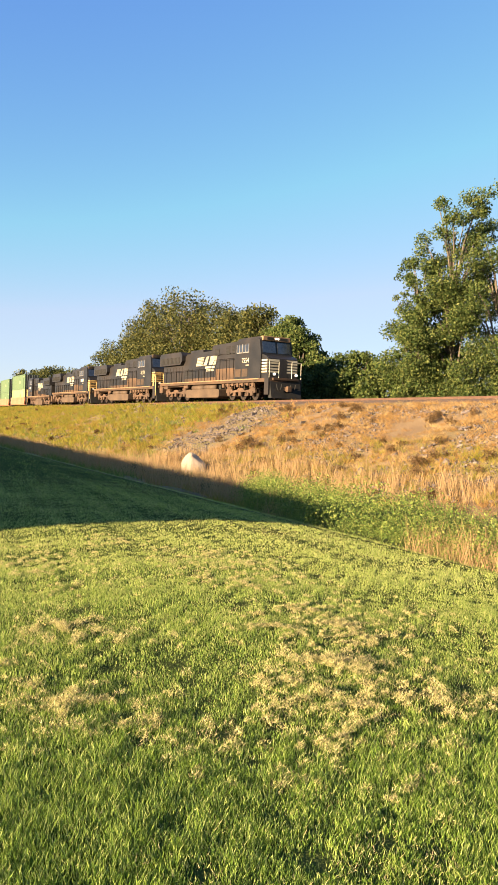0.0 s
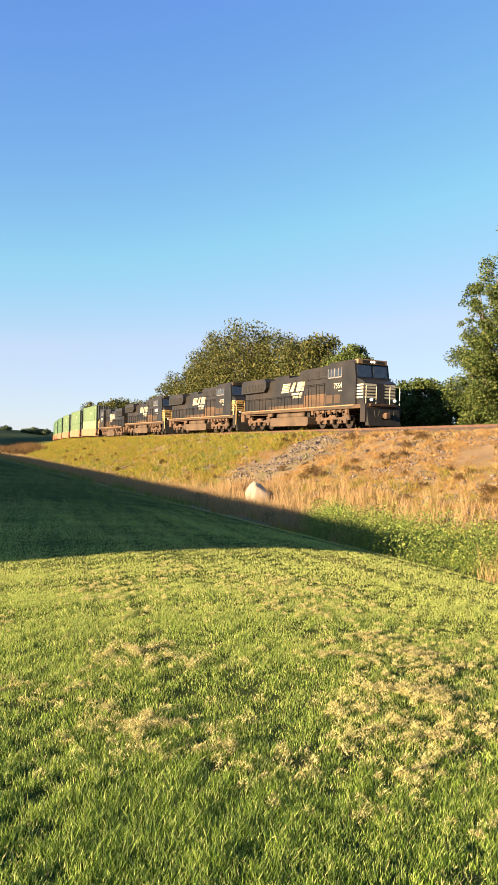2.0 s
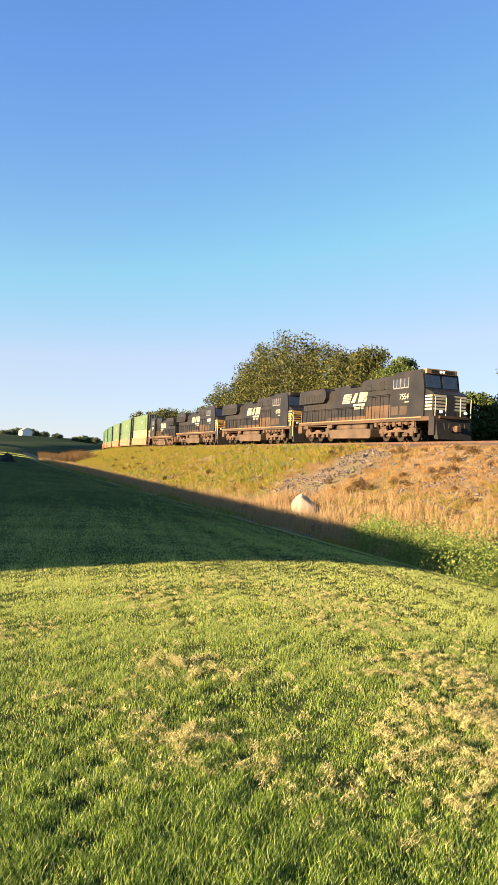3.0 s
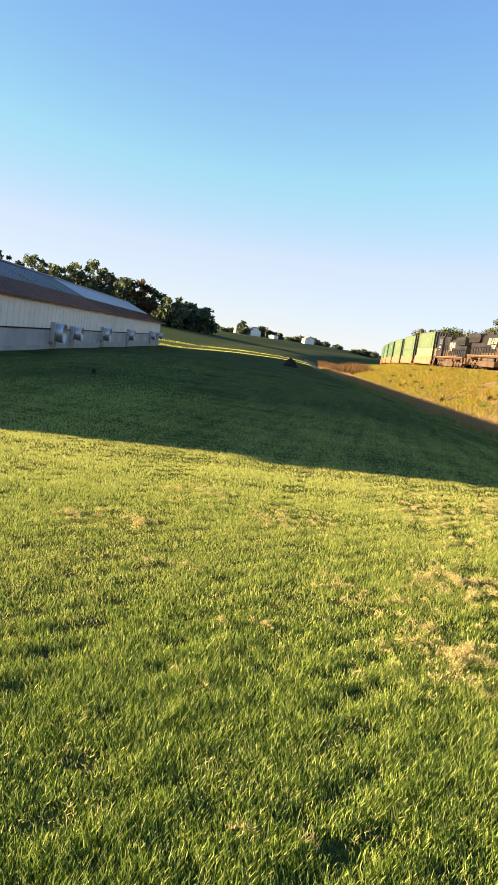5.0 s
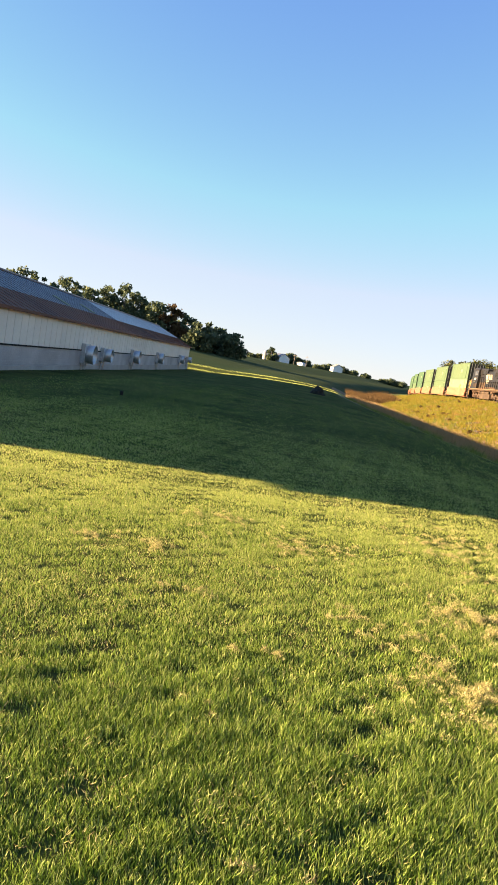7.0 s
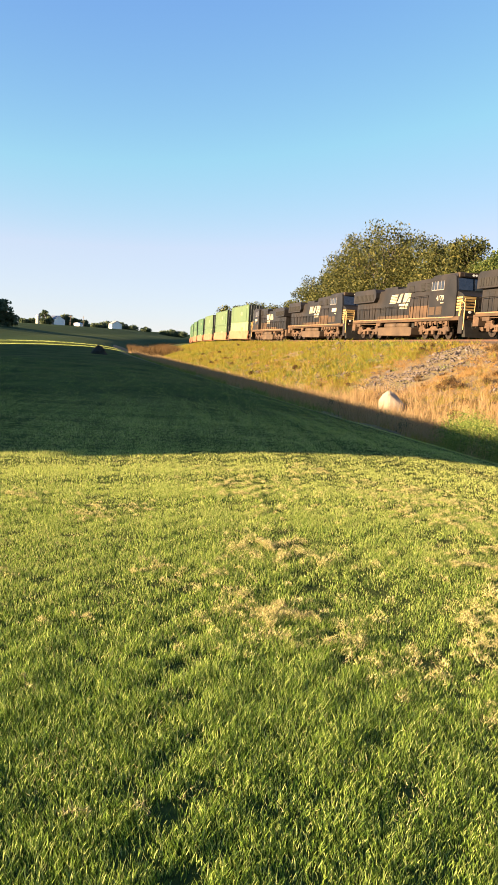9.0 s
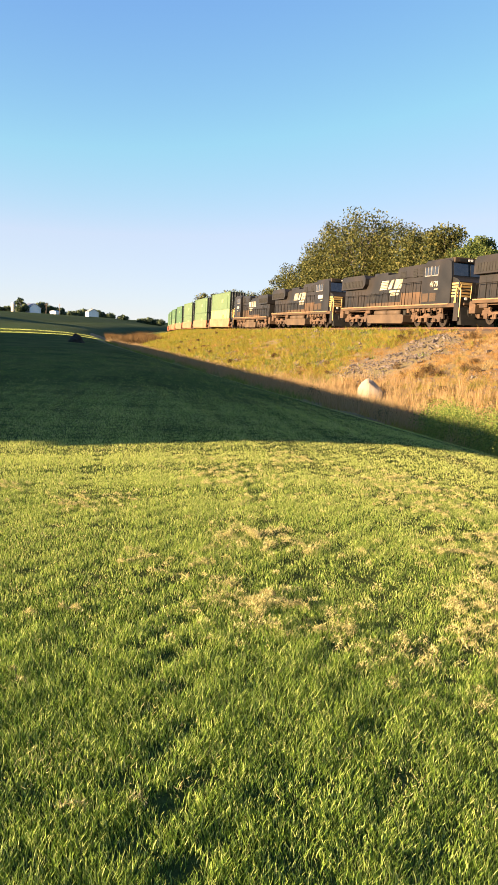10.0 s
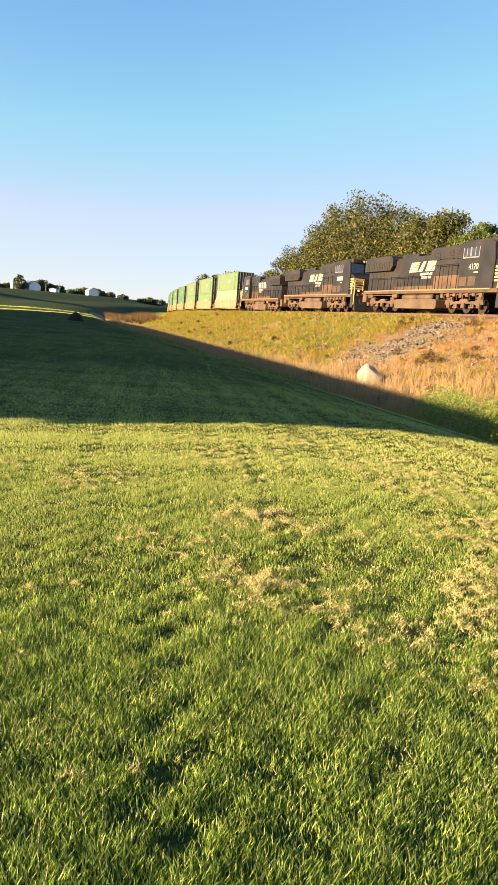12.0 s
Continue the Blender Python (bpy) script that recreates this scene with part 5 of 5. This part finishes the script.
def make_clippings():
    """Wormy little heaps of dried cuttings: straws lying over low domes, and a thin strewing between."""
    rng = np.random.default_rng(55)
    heaps = []  # x, y, length, breadth, height, turn
    for areas, density, tall, big in ((HEAPED, 250, 1.0, 1.0), (STREWN, 140, 0.45, 0.75)):
        for x, y, a, b in areas:
            k = int(density * a * b * 12)
            away = Vector((x, y)).normalized()
            u, w = rng.normal(size=k) * a * 0.75, rng.normal(size=k) * b * 0.75
            gx, gy = x + u * away.y + w * away.x, y - u * away.x + w * away.y
            for px, py in zip(gx, gy):
                n1 = noise.noise(Vector((px * 2.6, py * 2.6, 2.0)))
                n2 = noise.noise(Vector((px * 6.5, py * 6.5, 6.0)))
                if min(abs(n1), abs(n2)) > 0.055 or rng.random() < 0.2:
                    continue
                r = big * rng.uniform(0.012, 0.030) * (1.9 if rng.random() < 0.08 else 1.0)
                heaps.append((px, py, r * rng.uniform(1.1, 2.2), r, tall * r * rng.uniform(0.7, 1.3) + 0.008, rng.uniform(-0.9, 0.9)))
    hp = np.array(heaps)
    z = ground_under(hp[:, :2])
    per = 64
    i = np.repeat(np.arange(len(hp)), per)
    th, rr = rng.random(len(i)) * 6.2832, np.sqrt(rng.random(len(i))) * 1.25
    lx, ly = hp[i, 2] * rr * np.cos(th), hp[i, 3] * rr * np.sin(th)
    c, s_ = np.cos(hp[i, 5]), np.sin(hp[i, 5])
    up = np.sqrt(np.clip(1 - rr ** 2, 0, 1))
    base = np.stack([hp[i, 0] + lx * c - ly * s_, hp[i, 1] + lx * s_ + ly * c, z[i] + 0.016 + hp[i, 4] * up * rng.uniform(0.6, 1.2, len(i)) + 0.010 * rng.random(len(i))], 1)
    # thin strewing over the whole mown swath
    a = rng.uniform(-0.95, 0.4, 110000)
    r = rng.uniform(2.2, 14.0, 110000)
    g = np.stack([r * np.sin(a), r * np.cos(a)], 1)
    m = np.array([0.7 * noise.noise(Vector((u * 0.8, v * 0.8, 12.0))) + 0.9 * noise.noise(Vector((u * 5, v * 5, 15.0))) for u, v in g])
    g = g[m + 0.15 * rng.normal(size=len(g)) > 0.2]
    loose = np.stack([g[:, 0], g[:, 1], ground_under(g) + 0.018 + 0.018 * rng.random(len(g))], 1)
    base = np.concatenate([base, loose])
    brown = rng.random(len(base)) < 0.25
    for pick, mat, label in ((~brown, M_STRAW, "dried straw-coloured grass clippings strewn on the lawn"), (brown, M_STRAW_OLD, "dull brown older grass clippings matted on the lawn")):
        b = base[pick]
        blades("grass_clippings", b - np.array([0, 0, 0.008]), rng.uniform(0.007, 0.018, len(b)), rng.uniform(0.0024, 0.0042, len(b)), 1.15, rng, mat, label, "clippings", simple=True)


make_clippings()

# ---- far: woods, farm buildings and poles along the field's rim
rg = random.Random(3)


def rim(az, d):
    az -= 0.0155
    x, y, z = at_az(math.tan(az), d * math.cos(az))
    return (x, y, z - 0.2)


# crown heights over the eye, as slopes, along the wood beyond the barn
WOOD_AZ = [-1.05, -0.90, -0.84, -0.815, -0.78, -0.736, -0.70, -0.647, -0.606, -0.574, -0.560]
WOOD_UP = [0.085, 0.072, 0.072, 0.079, 0.073, 0.080, 0.066, 0.0577, 0.0456, 0.0395, 0.032]
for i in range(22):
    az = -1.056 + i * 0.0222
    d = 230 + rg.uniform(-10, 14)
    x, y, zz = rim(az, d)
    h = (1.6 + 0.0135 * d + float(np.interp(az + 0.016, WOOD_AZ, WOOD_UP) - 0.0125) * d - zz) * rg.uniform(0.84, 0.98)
    tree("broadleaf_tree", (x, y, zz), h, 5.0, 2600, M_LEAF_RUST if i == 17 else M_LEAF_HAZE, 200 + i, "dark shaded tree in the wood beyond the barn", 0.05, 0.55, clumps=26, group="wood beyond the barn")

# trees on the far rim: bearing, distance, slope of the top over the eye, spread
FAR_TREES = [(-0.517, 500, 0.0305, 4.6), (-0.493, 510, 0.026, 4.5), (-0.486, 515, 0.0265, 4.5), (-0.476, 510, 0.022, 4), (-0.466, 510, 0.0205, 4), (-0.532, 520, 0.018, 3.5), (-0.452, 640, 0.015, 6),
             (-0.44, 640, 0.018, 6), (-0.428, 650, 0.0205, 7), (-0.417, 650, 0.020, 6), (-0.405, 650, 0.0155, 6), (-0.385, 650, 0.0140, 5), (-0.36, 660, 0.010, 5), (-0.35, 660, 0.0145, 6), (-0.338, 660, 0.0135, 6), (-0.545, 520, 0.017, 3)]
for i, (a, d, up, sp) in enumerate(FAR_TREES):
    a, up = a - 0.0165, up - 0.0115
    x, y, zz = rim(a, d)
    tree("broadleaf_tree", (x, y, zz), max((1.6 + (up + 0.0115) * d - zz) * 0.93, 3.0), sp, 1800, M_LEAF_HAZE, 300 + i, "dark rounded tree on the far rim of the field", 0.06, 0.7, clumps=18, group="trees on the far rim")


def farm_building(az, d, length, width, eave, ridge, turn, label, roof=M_SHINGLE, name="farm_building"):
    t = thing(name, label, "building", "far farm buildings", at=pose(*rim(az, d), 0, 0, turn))
    bm = prism(B(), [(-width / 2, -1), (width / 2, -1), (width / 2, eave), (0, ridge - 0.15), (-width / 2, eave)], -length / 2, length / 2)
    part("wall", bm, M_HOUSE, t, "white boarded walls")
    for sgn in (-1, 1):
        bm = prism(B(), [(0, ridge), (sgn * (width / 2 + 0.4), eave - 0.2), (sgn * (width / 2 + 0.4), eave - 0.02), (0, ridge + 0.2)], -length / 2 - 0.3, length / 2 + 0.3)
        part("roof", bm, roof, t, "pitched roof")
    for k in range(int(length / 3)):
        for sgn in (-1, 1):
            y = -length / 2 + 1.5 + k * 3
            part("window", box(B(), sgn * width / 2 - 0.03, sgn * width / 2 + 0.03, y - 0.4, y + 0.4, eave * 0.4, eave * 0.75), M_GLASS, t)


farm_building(-0.5195, 505, 10, 8, 3.6, 6.2, 60, "white gabled farm barn beside a tree", M_ROOF)
farm_building(-0.4415, 600, 11, 8, 4, 6.5, 40, "white farmhouse among trees far across the field")
farm_building(-0.49, 500, 8, 4, 2.0, 2.6, 10, "low pale shed far across the field", M_ROOF_PALE)
for k in range(4):
    farm_building(-0.64 + k * 0.011, 330, 6, 2.4, 2.2, 2.5, 60, "white travel trailer parked by the wood", M_ROOF_PALE, "trailer")


def silo(az, d):
    t = thing("silo", "tall pale concrete farm silo with a domed cap", "silo", at=pose(*rim(az, d)))
    part("shaft", tube(B(), (0, 0, -1), (0, 0, 5.5), 1.7, seg=24), M_CONCRETE, t)
    bm = B()
    bmesh.ops.create_uvsphere(bm, u_segments=20, v_segments=10, radius=1.75, matrix=Matrix.Translation((0, 0, 5.5)) @ Matrix.Diagonal((1, 1, 0.6, 1)))
    part("dome", bm, M_GALV, t)


silo(-0.542, 510)


def utility_pole(az, d, h):
    t = thing("utility_pole", "weathered wooden utility pole by the field", "utility pole", "utility poles along the field", at=pose(*rim(az, d)))
    part("pole", tube(B(), (0, 0, -0.5), (0, 0, h), 0.17, 0.11, seg=8), M_POLE, t)
    part("crossarm", box(B(), -1.1, 1.1, -0.06, 0.06, h - 0.9, h - 0.76), M_POLE, t)
    for x in (-0.9, 0, 0.9):
        part("insulator", tube(B(), (x, 0, h - 0.76), (x, 0, h - 0.6), 0.05, seg=6), M_GALV, t)


for az, d, h in ((-0.60, 330, 9.0), (-0.655, 300, 10), (-0.501, 480, 7), (-0.484, 480, 7)):
    utility_pole(az, d, h)

motions()
